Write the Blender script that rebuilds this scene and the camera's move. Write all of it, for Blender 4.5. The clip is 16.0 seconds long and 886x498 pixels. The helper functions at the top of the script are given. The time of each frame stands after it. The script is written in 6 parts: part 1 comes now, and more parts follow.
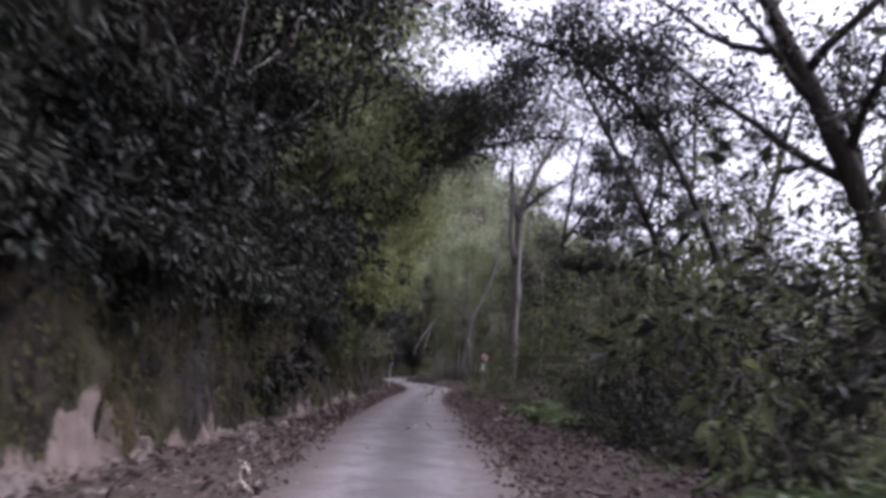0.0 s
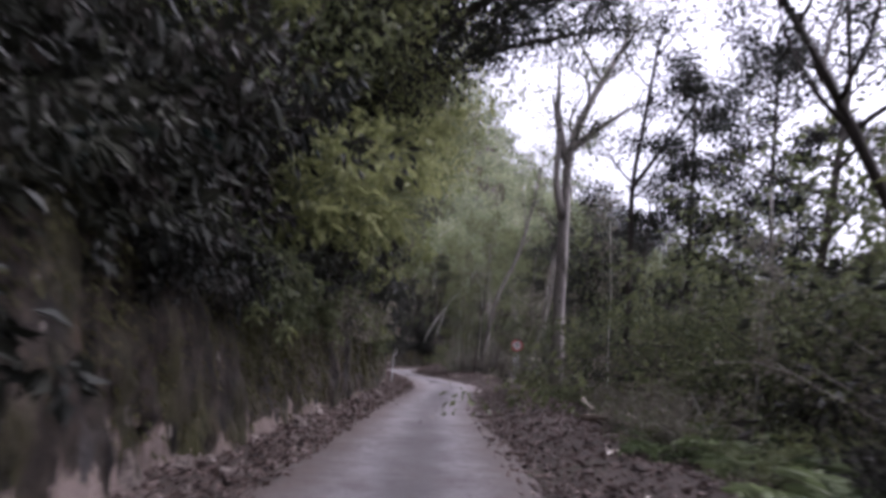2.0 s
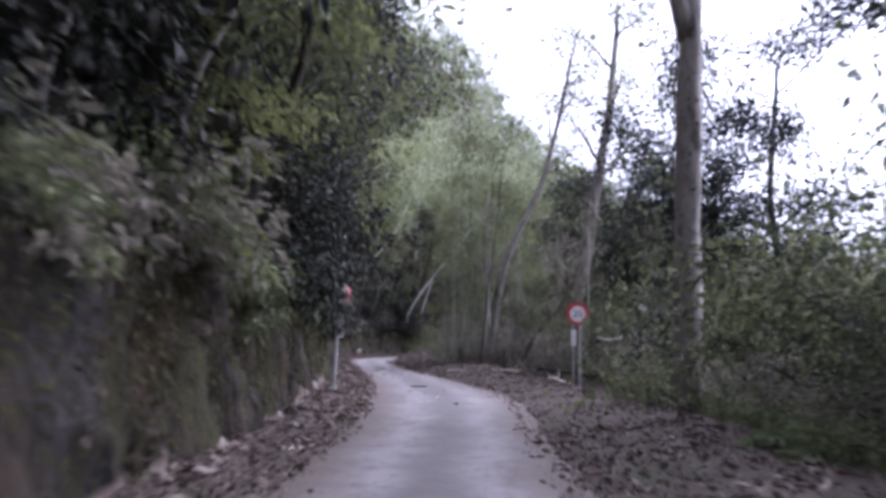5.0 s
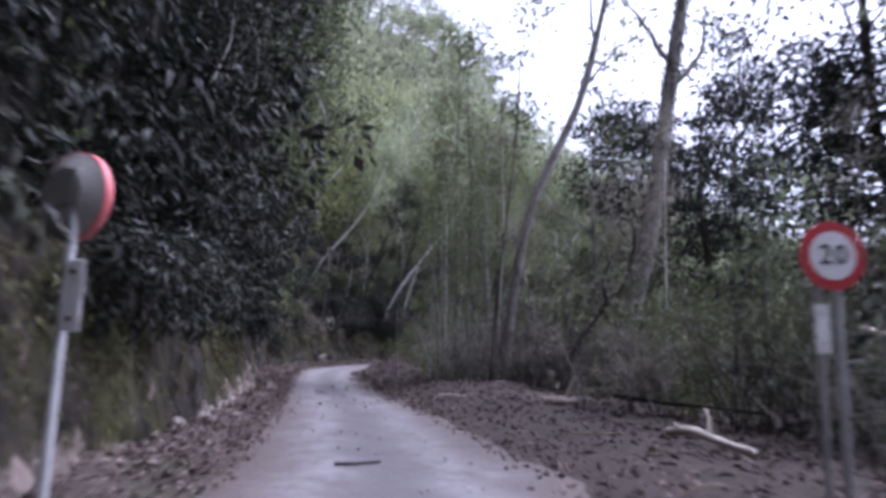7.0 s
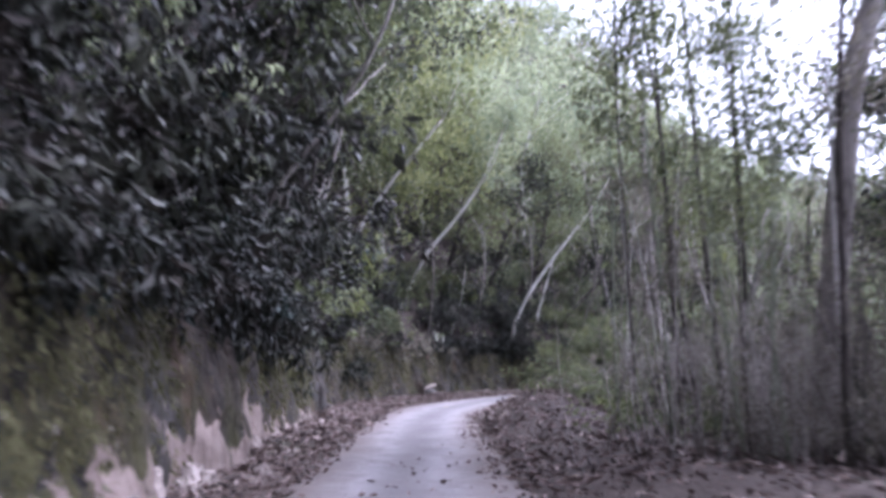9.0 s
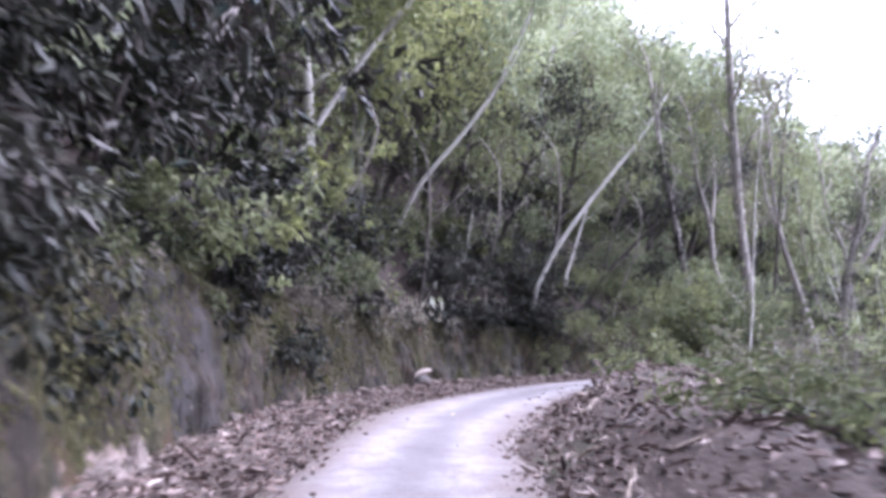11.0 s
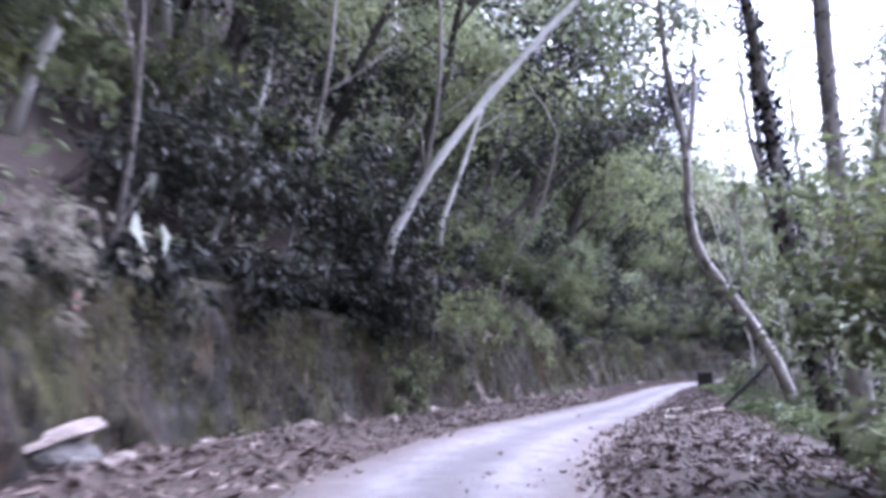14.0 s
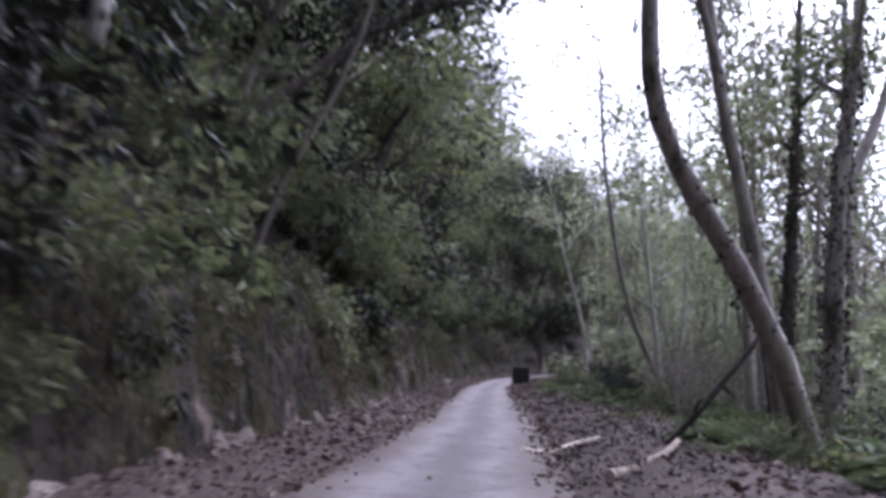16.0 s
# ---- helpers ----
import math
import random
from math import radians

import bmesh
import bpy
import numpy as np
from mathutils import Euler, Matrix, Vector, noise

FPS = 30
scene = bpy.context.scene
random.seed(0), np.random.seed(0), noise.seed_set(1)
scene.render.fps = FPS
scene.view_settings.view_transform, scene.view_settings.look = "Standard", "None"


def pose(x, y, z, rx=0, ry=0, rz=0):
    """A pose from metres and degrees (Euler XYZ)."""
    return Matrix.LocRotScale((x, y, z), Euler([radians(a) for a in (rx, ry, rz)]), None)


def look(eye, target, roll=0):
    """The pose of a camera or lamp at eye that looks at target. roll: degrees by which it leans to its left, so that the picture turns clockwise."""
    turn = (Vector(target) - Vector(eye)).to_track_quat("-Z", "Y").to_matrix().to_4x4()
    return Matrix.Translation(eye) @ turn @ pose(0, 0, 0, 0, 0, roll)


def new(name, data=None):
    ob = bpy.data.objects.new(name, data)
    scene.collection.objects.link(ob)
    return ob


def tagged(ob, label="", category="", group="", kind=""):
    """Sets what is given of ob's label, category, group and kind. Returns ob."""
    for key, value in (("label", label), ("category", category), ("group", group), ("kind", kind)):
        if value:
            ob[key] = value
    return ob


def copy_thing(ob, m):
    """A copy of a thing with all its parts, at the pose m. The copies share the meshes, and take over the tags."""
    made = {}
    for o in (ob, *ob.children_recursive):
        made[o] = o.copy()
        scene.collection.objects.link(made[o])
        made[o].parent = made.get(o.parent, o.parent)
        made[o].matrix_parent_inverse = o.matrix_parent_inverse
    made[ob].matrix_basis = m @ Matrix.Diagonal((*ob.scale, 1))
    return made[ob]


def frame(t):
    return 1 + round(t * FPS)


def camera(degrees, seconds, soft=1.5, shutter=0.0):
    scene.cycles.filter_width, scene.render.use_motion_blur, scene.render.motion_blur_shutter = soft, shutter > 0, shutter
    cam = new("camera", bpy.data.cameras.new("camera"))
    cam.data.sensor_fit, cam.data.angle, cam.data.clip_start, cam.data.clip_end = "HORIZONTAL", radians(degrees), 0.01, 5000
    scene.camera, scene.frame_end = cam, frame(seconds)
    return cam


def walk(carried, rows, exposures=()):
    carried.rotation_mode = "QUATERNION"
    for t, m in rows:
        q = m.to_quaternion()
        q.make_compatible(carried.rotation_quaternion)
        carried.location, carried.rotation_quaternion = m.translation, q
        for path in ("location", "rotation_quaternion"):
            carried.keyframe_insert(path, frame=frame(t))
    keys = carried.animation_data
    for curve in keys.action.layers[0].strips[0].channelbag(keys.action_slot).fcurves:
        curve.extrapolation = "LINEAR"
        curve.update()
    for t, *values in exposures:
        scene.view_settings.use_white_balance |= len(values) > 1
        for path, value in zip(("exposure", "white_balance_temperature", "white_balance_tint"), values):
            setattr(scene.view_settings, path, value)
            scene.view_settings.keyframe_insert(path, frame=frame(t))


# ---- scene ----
cam = camera(65.0, 16.0, soft=3.8, shutter=0.55)
EXPOSURES = [(0, 1.21, 5720, 28.2), (1, 1.16, 5770, 28.2), (2, 1.36, 5770, 28.2), (2.6, 2.16, 5670, 28.2), (3, 2.46, 5620, 28.2), (3.5, 2.41, 5570, 28.2), (4, 2.16, 5520, 28.2), (6.5, 1.63, 5220, 28.7), (7.5, 1.78, 5260, 28.7), (8.5, 2.33, 5210, 29.2), (9, 2.41, 5260, 29.7), (9.5, 2.51, 5420, 29.2), (12, 2.9, 5240, 31.4), (13, 2.9, 5140, 30.4), (14, 2.85, 5090, 29.9), (14.5, 2.48, 5190, 29.4), (15, 2.13, 5340, 29.4), (16, 1.68, 5390, 28.4)]
PATH = [
    (0, (0.0, 0.0, 1.26), (-0.011, 1.971, 1.599), 1.9),
    (0.5, (-0.091, 2.656, 1.252), (-0.108, 4.629, 1.58), 2.3),
    (1, (-0.228, 5.328, 1.291), (-0.253, 7.302, 1.608), 2.2),
    (1.5, (-0.321, 7.977, 1.327), (-0.355, 9.951, 1.641), 2.1),
    (2, (-0.412, 10.674, 1.349), (-0.457, 12.65, 1.655), 2.7),
    (2.5, (-0.525, 13.357, 1.321), (-0.576, 15.336, 1.603), 2.6),
    (3, (-0.662, 16.058, 1.319), (-0.705, 18.04, 1.587), 2.4),
    (3.5, (-0.798, 18.808, 1.302), (-0.831, 20.79, 1.567), 2.1),
    (4, (-0.934, 21.626, 1.296), (-0.96, 23.608, 1.562), 1.9),
    (6.5, (-0.652, 36.486, 1.273), (-0.606, 38.468, 1.534), 0.7),
    (7, (-0.656, 39.47, 1.296), (-0.62, 41.451, 1.567), 0.8),
    (7.5, (-0.696, 42.514, 1.307), (-0.685, 44.494, 1.592), 0.6),
    (8, (-0.909, 45.587, 1.281), (-0.973, 47.562, 1.588), -1.3),
    (8.5, (-1.264, 48.348, 1.289), (-1.443, 50.309, 1.639), 0.2),
    (9, (-1.679, 51.002, 1.244), (-1.978, 52.95, 1.583), -0.5),
    (9.5, (-2.099, 53.44, 1.209), (-2.406, 55.388, 1.544), 0.3),
    (12, (-4.083, 65.002, 1.398), (-4.295, 66.977, 1.63), 0.2),
    (12.5, (-4.34, 67.319, 1.345), (-4.476, 69.301, 1.575), 0.8),
    (13, (-4.531, 69.567, 1.332), (-4.56, 71.551, 1.583), 1.5),
    (13.5, (-4.632, 71.864, 1.281), (-4.522, 73.842, 1.555), 1.4),
    (14, (-4.487, 74.037, 1.307), (-4.2, 75.993, 1.606), 1.5),
    (14.5, (-4.162, 76.308, 1.275), (-3.698, 78.227, 1.592), 1.8),
    (15, (-3.732, 78.515, 1.244), (-3.159, 80.406, 1.551), 2.5),
    (15.5, (-3.043, 80.637, 1.253), (-2.321, 82.474, 1.578), 2.1),
    (16, (-2.206, 82.815, 1.223), (-1.322, 84.585, 1.521), 1.6),
]
walk(cam, [(t, look(eye, target, roll)) for t, eye, target, roll in PATH], EXPOSURES)

# ---------------------------------------------------------------- world and light
world = bpy.data.worlds.new("overcast_sky")
scene.world = world
world.use_nodes = True
wn, wl = world.node_tree.nodes, world.node_tree.links
wn.clear()
sky = wn.new("ShaderNodeTexSky")
sky.sky_type = "NISHITA"
sky.sun_disc = False
sky.sun_elevation, sky.sun_rotation = radians(56), radians(75)
sky.air_density, sky.dust_density, sky.ozone_density = 1.0, 8.0, 1.0
grey = wn.new("ShaderNodeHueSaturation")
grey.inputs["Saturation"].default_value = 0.08
bg = wn.new("ShaderNodeBackground")
bg.inputs["Strength"].default_value = 0.15
out = wn.new("ShaderNodeOutputWorld")
wl.new(sky.outputs[0], grey.inputs["Color"])
wl.new(grey.outputs[0], bg.inputs[0])
wl.new(bg.outputs[0], out.inputs[0])

sun = new("sun", bpy.data.lights.new("sun", "SUN"))
sun.data.energy, sun.data.angle, sun.data.color = 0.8, radians(25), (1.0, 0.96, 0.91)
sun.matrix_world = look((40 * math.sin(radians(75)), 40 * math.cos(radians(75)), 59.3), (0, 0, 0))


# ---------------------------------------------------------------- materials
def material(name, ramp, scale, fine=8.0, rough=(0.7, 0.95), bump=0.4, bump_scale=30.0, stretch=(1, 1, 1), vary=0.0, island=0.0,
             translucent=0.0, patch=None, metal=0.0, spec=0.12, bump_depth=0.03):
    """Procedural surface: a colour ramp driven by coarse and fine noise in world metres, with relief and gloss variation.
    patch: (colour, noise scale, threshold, softness) for stains with a shape of their own."""
    m = bpy.data.materials.new(name)
    m.use_nodes = True
    n, l = m.node_tree.nodes, m.node_tree.links
    p = n["Principled BSDF"]
    p.inputs["Metallic"].default_value = metal
    p.inputs["Specular IOR Level"].default_value = spec
    geo = n.new("ShaderNodeNewGeometry")
    mapping = n.new("ShaderNodeMapping")
    mapping.inputs["Scale"].default_value = stretch
    l.new(geo.outputs["Position"], mapping.inputs["Vector"])
    coarse, small = n.new("ShaderNodeTexNoise"), n.new("ShaderNodeTexNoise")
    coarse.inputs["Scale"].default_value, coarse.inputs["Detail"].default_value = scale, 4
    small.inputs["Scale"].default_value, small.inputs["Detail"].default_value = scale * fine, 5
    for tex in (coarse, small):
        l.new(mapping.outputs[0], tex.inputs["Vector"])
    mix = n.new("ShaderNodeMix")
    mix.data_type = "FLOAT"
    mix.inputs["Factor"].default_value = 0.5
    l.new(coarse.outputs["Fac"], mix.inputs["A"])
    l.new(small.outputs["Fac"], mix.inputs["B"])
    value = mix.outputs["Result"]
    for amount, node, socket in ((vary, "ShaderNodeObjectInfo", "Random"), (island, "ShaderNodeNewGeometry", "Random Per Island")):
        if amount:
            info, add = n.new(node), n.new("ShaderNodeMath")
            add.operation = "MULTIPLY_ADD"
            l.new(info.outputs[socket], add.inputs[0])
            add.inputs[1].default_value = amount
            off = n.new("ShaderNodeMath")
            off.operation = "SUBTRACT"
            l.new(value, off.inputs[0])
            off.inputs[1].default_value = amount / 2
            l.new(off.outputs[0], add.inputs[2])
            value = add.outputs[0]
    cr = n.new("ShaderNodeValToRGB")
    e = cr.color_ramp.elements
    while len(e) < len(ramp):
        e.new(0.5)
    for el, (pos, col) in zip(e, ramp):
        el.position, el.color = pos, (*col, 1)
    l.new(value, cr.inputs["Fac"])
    colour = cr.outputs["Color"]
    for col, sc, at, soft in patch or ():
        tex, mr, mc = n.new("ShaderNodeTexNoise"), n.new("ShaderNodeMapRange"), n.new("ShaderNodeMix")
        tex.inputs["Scale"].default_value, tex.inputs["Detail"].default_value = sc, 6
        tex.inputs["Roughness"].default_value = 0.65
        l.new(mapping.outputs[0], tex.inputs["Vector"])
        mr.inputs["From Min"].default_value, mr.inputs["From Max"].default_value = at, at + soft
        l.new(tex.outputs["Fac"], mr.inputs["Value"])
        mc.data_type = "RGBA"
        l.new(mr.outputs[0], mc.inputs["Factor"])
        l.new(colour, mc.inputs["A"])
        mc.inputs["B"].default_value = (*col, 1)
        colour = mc.outputs["Result"]
    l.new(colour, p.inputs["Base Color"])
    rg = n.new("ShaderNodeMapRange")
    rg.inputs["To Min"].default_value, rg.inputs["To Max"].default_value = rough
    l.new(small.outputs["Fac"], rg.inputs["Value"])
    l.new(rg.outputs[0], p.inputs["Roughness"])
    if bump:
        bt, b = n.new("ShaderNodeTexNoise"), n.new("ShaderNodeBump")
        bt.inputs["Scale"].default_value, bt.inputs["Detail"].default_value = bump_scale, 6
        l.new(mapping.outputs[0], bt.inputs["Vector"])
        b.inputs["Strength"].default_value, b.inputs["Distance"].default_value = bump, bump_depth
        l.new(bt.outputs["Fac"], b.inputs["Height"])
        l.new(b.outputs[0], p.inputs["Normal"])
    if translucent:
        tr, ms = n.new("ShaderNodeBsdfTranslucent"), n.new("ShaderNodeMixShader")
        l.new(colour, tr.inputs["Color"])
        ms.inputs[0].default_value = translucent
        l.new(p.outputs[0], ms.inputs[1])
        l.new(tr.outputs[0], ms.inputs[2])
        l.new(ms.outputs[0], n["Material Output"].inputs["Surface"])
    return m


def leaf_material(name, dark, mid, light, rough=(0.45, 0.75), through_light=0.45, gloss=0.25, tint=None):
    """Leaves that differ from plant to plant and in patches about a metre across more than from leaf to leaf."""
    return material(name, [(0.2, dark), (0.5, mid), (0.85, light)], 0.5, 3, rough, 0.0, island=0.24, vary=0.42, translucent=through_light, spec=gloss, patch=tint)


# leaf green darkened well below its own tone to carry shade under the canopy
LEAF_DARK_SHADED = leaf_material("leaf_dark_green_shaded", (0.0075, 0.0085, 0.0062), (0.018, 0.0195, 0.0140), (0.050, 0.053, 0.037), (0.4, 0.7), 0.15, 0.16,
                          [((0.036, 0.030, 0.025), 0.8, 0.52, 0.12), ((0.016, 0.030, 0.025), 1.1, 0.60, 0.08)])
LEAF_MID = leaf_material("leaf_olive_green", (0.040, 0.048, 0.023), (0.090, 0.103, 0.049), (0.170, 0.187, 0.092), tint=[((0.170, 0.180, 0.062), 0.6, 0.58, 0.10), ((0.100, 0.085, 0.066), 0.9, 0.60, 0.08)])
LEAF_YELLOW = leaf_material("leaf_yellow_green", (0.085, 0.098, 0.040), (0.180, 0.196, 0.078), (0.300, 0.318, 0.140), tint=[((0.110, 0.115, 0.070), 0.7, 0.57, 0.10)])
LEAF_DRY = leaf_material("leaf_dry_grey", (0.060, 0.055, 0.042), (0.135, 0.122, 0.094), (0.230, 0.210, 0.165), (0.6, 0.9))
# leaf green paled so the colour itself carries the haze over the hillside
LEAF_HILL_HAZED = leaf_material("leaf_hill_green_hazed", (0.140, 0.163, 0.095), (0.255, 0.286, 0.165), (0.360, 0.390, 0.240), tint=[((0.240, 0.225, 0.165), 0.10, 0.58, 0.08), ((0.130, 0.165, 0.105), 0.14, 0.58, 0.08)])
LEAF_FERN = leaf_material("leaf_fern_green", (0.040, 0.058, 0.024), (0.082, 0.108, 0.046), (0.150, 0.180, 0.085))
MOSS_LEAF = leaf_material("hanging_moss", (0.020, 0.021, 0.010), (0.044, 0.044, 0.020), (0.090, 0.086, 0.040), (0.6, 0.9), 0.15, 0.1)
LITTER = material("litter_leaf", [(0.15, (0.022, 0.015, 0.012)), (0.5, (0.080, 0.056, 0.047)), (0.78, (0.155, 0.118, 0.102)), (0.97, (0.34, 0.29, 0.26))], 1.2, 4, (0.5, 0.85), 0.0, island=0.6, spec=0.25)
BARK_DARK = material("bark_dark", [(0.25, (0.020, 0.017, 0.015)), (0.75, (0.085, 0.072, 0.064))], 2.5, 6, stretch=(1, 1, 0.25), bump=0.8, bump_scale=14)
BARK_PALE = material("bark_pale", [(0.25, (0.12, 0.105, 0.095)), (0.7, (0.34, 0.31, 0.285))], 1.6, 7, stretch=(1, 1, 0.35), bump=0.5, bump_scale=18,
                     patch=[((0.06, 0.055, 0.045), 2.2, 0.55, 0.12)])
BARK_WHITE = material("bark_white", [(0.25, (0.30, 0.29, 0.26)), (0.7, (0.58, 0.56, 0.52))], 1.8, 6, stretch=(1, 1, 0.4), bump=0.3,
                      patch=[((0.10, 0.09, 0.075), 3.0, 0.60, 0.1)])
BAMBOO = material("bamboo_stem", [(0.3, (0.07, 0.085, 0.055)), (0.7, (0.20, 0.21, 0.15))], 1.5, 6, bump=0.2)
SOIL = material("forest_soil", [(0.25, (0.019, 0.015, 0.0125)), (0.55, (0.050, 0.039, 0.033)), (0.8, (0.100, 0.080, 0.069))], 2.4, 7, bump=1.0, bump_scale=14,
                patch=[((0.035, 0.039, 0.022), 0.4, 0.58, 0.12)])
# earth and moss tones lowered so the colour holds the shade of the overhang
BANK = material("earth_bank_shaded", [(0.32, (0.0048, 0.0038, 0.0032)), (0.5, (0.0165, 0.0127, 0.0096)), (0.72, (0.044, 0.034, 0.027))], 2.6, 5, stretch=(1, 1, 0.4), bump=1.0, bump_depth=0.10,
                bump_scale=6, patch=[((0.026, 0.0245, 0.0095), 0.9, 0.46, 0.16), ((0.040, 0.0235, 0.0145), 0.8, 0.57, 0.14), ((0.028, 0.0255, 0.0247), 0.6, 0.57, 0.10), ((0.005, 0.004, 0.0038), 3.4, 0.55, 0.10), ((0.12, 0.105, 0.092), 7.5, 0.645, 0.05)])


def bare_clay(m, colour, reach):
    """Where the moss has fallen off: bare clay in ragged tongues that stand up from the foot of the bank, and a few scars above."""
    n, l = m.node_tree.nodes, m.node_tree.links
    p = n["Principled BSDF"]
    under = p.inputs["Base Color"].links[0].from_socket
    geo, sep = n.new("ShaderNodeNewGeometry"), n.new("ShaderNodeSeparateXYZ")
    l.new(geo.outputs["Position"], sep.inputs[0])

    def tex(scale, stretch, detail=5):
        t, mp = n.new("ShaderNodeTexNoise"), n.new("ShaderNodeMapping")
        mp.inputs["Scale"].default_value = stretch
        l.new(geo.outputs["Position"], mp.inputs["Vector"])
        l.new(mp.outputs[0], t.inputs["Vector"])
        t.inputs["Scale"].default_value, t.inputs["Detail"].default_value = scale, detail
        return t.outputs["Fac"]

    def calc(op, a, b):
        q = n.new("ShaderNodeMath")
        q.operation = op
        for k, v in enumerate((a, b)):
            if isinstance(v, float):
                q.inputs[k].default_value = v
            else:
                l.new(v, q.inputs[k])
        return q.outputs[0]

    def ramp(v, a, b):
        r = n.new("ShaderNodeMapRange")
        r.inputs["From Min"].default_value, r.inputs["From Max"].default_value = a, b
        l.new(v, r.inputs["Value"])
        return r.outputs[0]

    # how much of the moss is gone along the road, by the metre
    gone = n.new("ShaderNodeValToRGB")
    while len(gone.color_ramp.elements) < 8:
        gone.color_ramp.elements.new(0.5)
    for el, (at, share) in zip(gone.color_ramp.elements, ((0, 1.0), (21, 0.9), (25, 0.4), (45, 0.4), (49, 0.9), (63, 0.95), (69, 0.25), (110, 0.25))):
        el.position, el.color = at / 120, (share, share, share, 1)
    l.new(ramp(sep.outputs["Y"], 0.0, 120.0), gone.inputs["Fac"])
    tongue = calc("MULTIPLY", calc("MULTIPLY", calc("SUBTRACT", tex(2.1, (1, 1, 0.22)), 0.36), gone.outputs["Color"]), calc("MULTIPLY", ramp(tex(0.16, (1, 1, 1), 2), 0.34, 0.56), reach))
    foot = ramp(calc("SUBTRACT", tongue, sep.outputs["Z"]), -0.03, 0.05)
    scar = ramp(calc("SUBTRACT", tex(1.5, (1, 1, 0.45), 4), calc("MULTIPLY", sep.outputs["Z"], 0.05)), 0.635, 0.665)
    tone, mix = n.new("ShaderNodeMix"), n.new("ShaderNodeMix")
    tone.data_type = mix.data_type = "RGBA"
    l.new(tex(9.0, (1, 1, 0.6), 6), tone.inputs["Factor"])
    tone.inputs["A"].default_value, tone.inputs["B"].default_value = (*(c * 0.55 for c in colour), 1), (*(c * 1.25 for c in colour), 1)
    l.new(calc("MAXIMUM", foot, calc("MULTIPLY", scar, 0.8)), mix.inputs["Factor"])
    l.new(under, mix.inputs["A"])
    l.new(tone.outputs["Result"], mix.inputs["B"])
    l.new(mix.outputs["Result"], p.inputs["Base Color"])


bare_clay(BANK, (0.132, 0.103, 0.089), 3.5)
CLOD = material("bank_clod", [(0.3, (0.014, 0.011, 0.009)), (0.5, (0.038, 0.030, 0.023)), (0.75, (0.085, 0.070, 0.055))], 4.0, 5, bump=1.0, bump_scale=12, vary=0.35,
                patch=[((0.042, 0.040, 0.013), 2.5, 0.5, 0.1)])
PALE_ROCK = material("pale_crust_rock", [(0.3, (0.050, 0.040, 0.034)), (0.5, (0.120, 0.098, 0.086)), (0.75, (0.24, 0.205, 0.185))], 3.0, 6, bump=0.9, bump_scale=20, vary=0.3)
GREY_ROCK = material("dark_rock", [(0.25, (0.025, 0.024, 0.022)), (0.75, (0.11, 0.10, 0.092))], 3.0, 6, bump=1.0, bump_scale=14)
WOOD = material("dead_wood", [(0.25, (0.10, 0.078, 0.062)), (0.75, (0.30, 0.25, 0.205))], 3.0, 8, bump=0.6, bump_scale=26, vary=0.2)
WOOD_PALE = material("pale_cut_wood", [(0.25, (0.36, 0.31, 0.26)), (0.75, (0.62, 0.56, 0.49))], 4.0, 6, bump=0.4)
WOOD_DARK = material("rotten_dark_wood", [(0.25, (0.010, 0.009, 0.009)), (0.75, (0.042, 0.036, 0.032))], 3.0, 7, bump=1.0, bump_scale=16)
STEEL = material("galvanised_steel", [(0.3, (0.26, 0.26, 0.26)), (0.7, (0.40, 0.40, 0.395))], 5, 6, (0.45, 0.7), 0.1, metal=0.3, spec=0.4)
MIRROR_BACK = material("mirror_back_grey", [(0.3, (0.17, 0.16, 0.15)), (0.7, (0.26, 0.245, 0.23))], 4, 6, (0.5, 0.8), 0.1, spec=0.4)
SIGN_RED = material("sign_red", [(0.3, (0.36, 0.022, 0.030)), (0.7, (0.46, 0.040, 0.048))], 6, 5, (0.35, 0.55), 0.05, spec=0.4)
SIGN_WHITE = material("sign_white", [(0.3, (0.62, 0.60, 0.60)), (0.7, (0.76, 0.74, 0.74))], 6, 5, (0.35, 0.55), 0.05, spec=0.4)
SIGN_BLACK = material("sign_black", [(0.3, (0.010, 0.010, 0.011)), (0.7, (0.022, 0.022, 0.024))], 6, 5, (0.4, 0.6), 0.0)
RIM_RED = material("faded_red_rim", [(0.3, (0.30, 0.060, 0.062)), (0.7, (0.42, 0.12, 0.12))], 5, 5, (0.4, 0.6), 0.05, spec=0.4)
MIRROR_GLASS = material("mirror_glass", [(0.3, (0.78, 0.79, 0.80)), (0.7, (0.83, 0.84, 0.85))], 3, 4, (0.03, 0.08), 0.0, metal=1.0)
BLOCK = material("dark_block_paint", [(0.3, (0.018, 0.018, 0.020)), (0.7, (0.055, 0.052, 0.054))], 4, 6, (0.5, 0.8), 0.3)


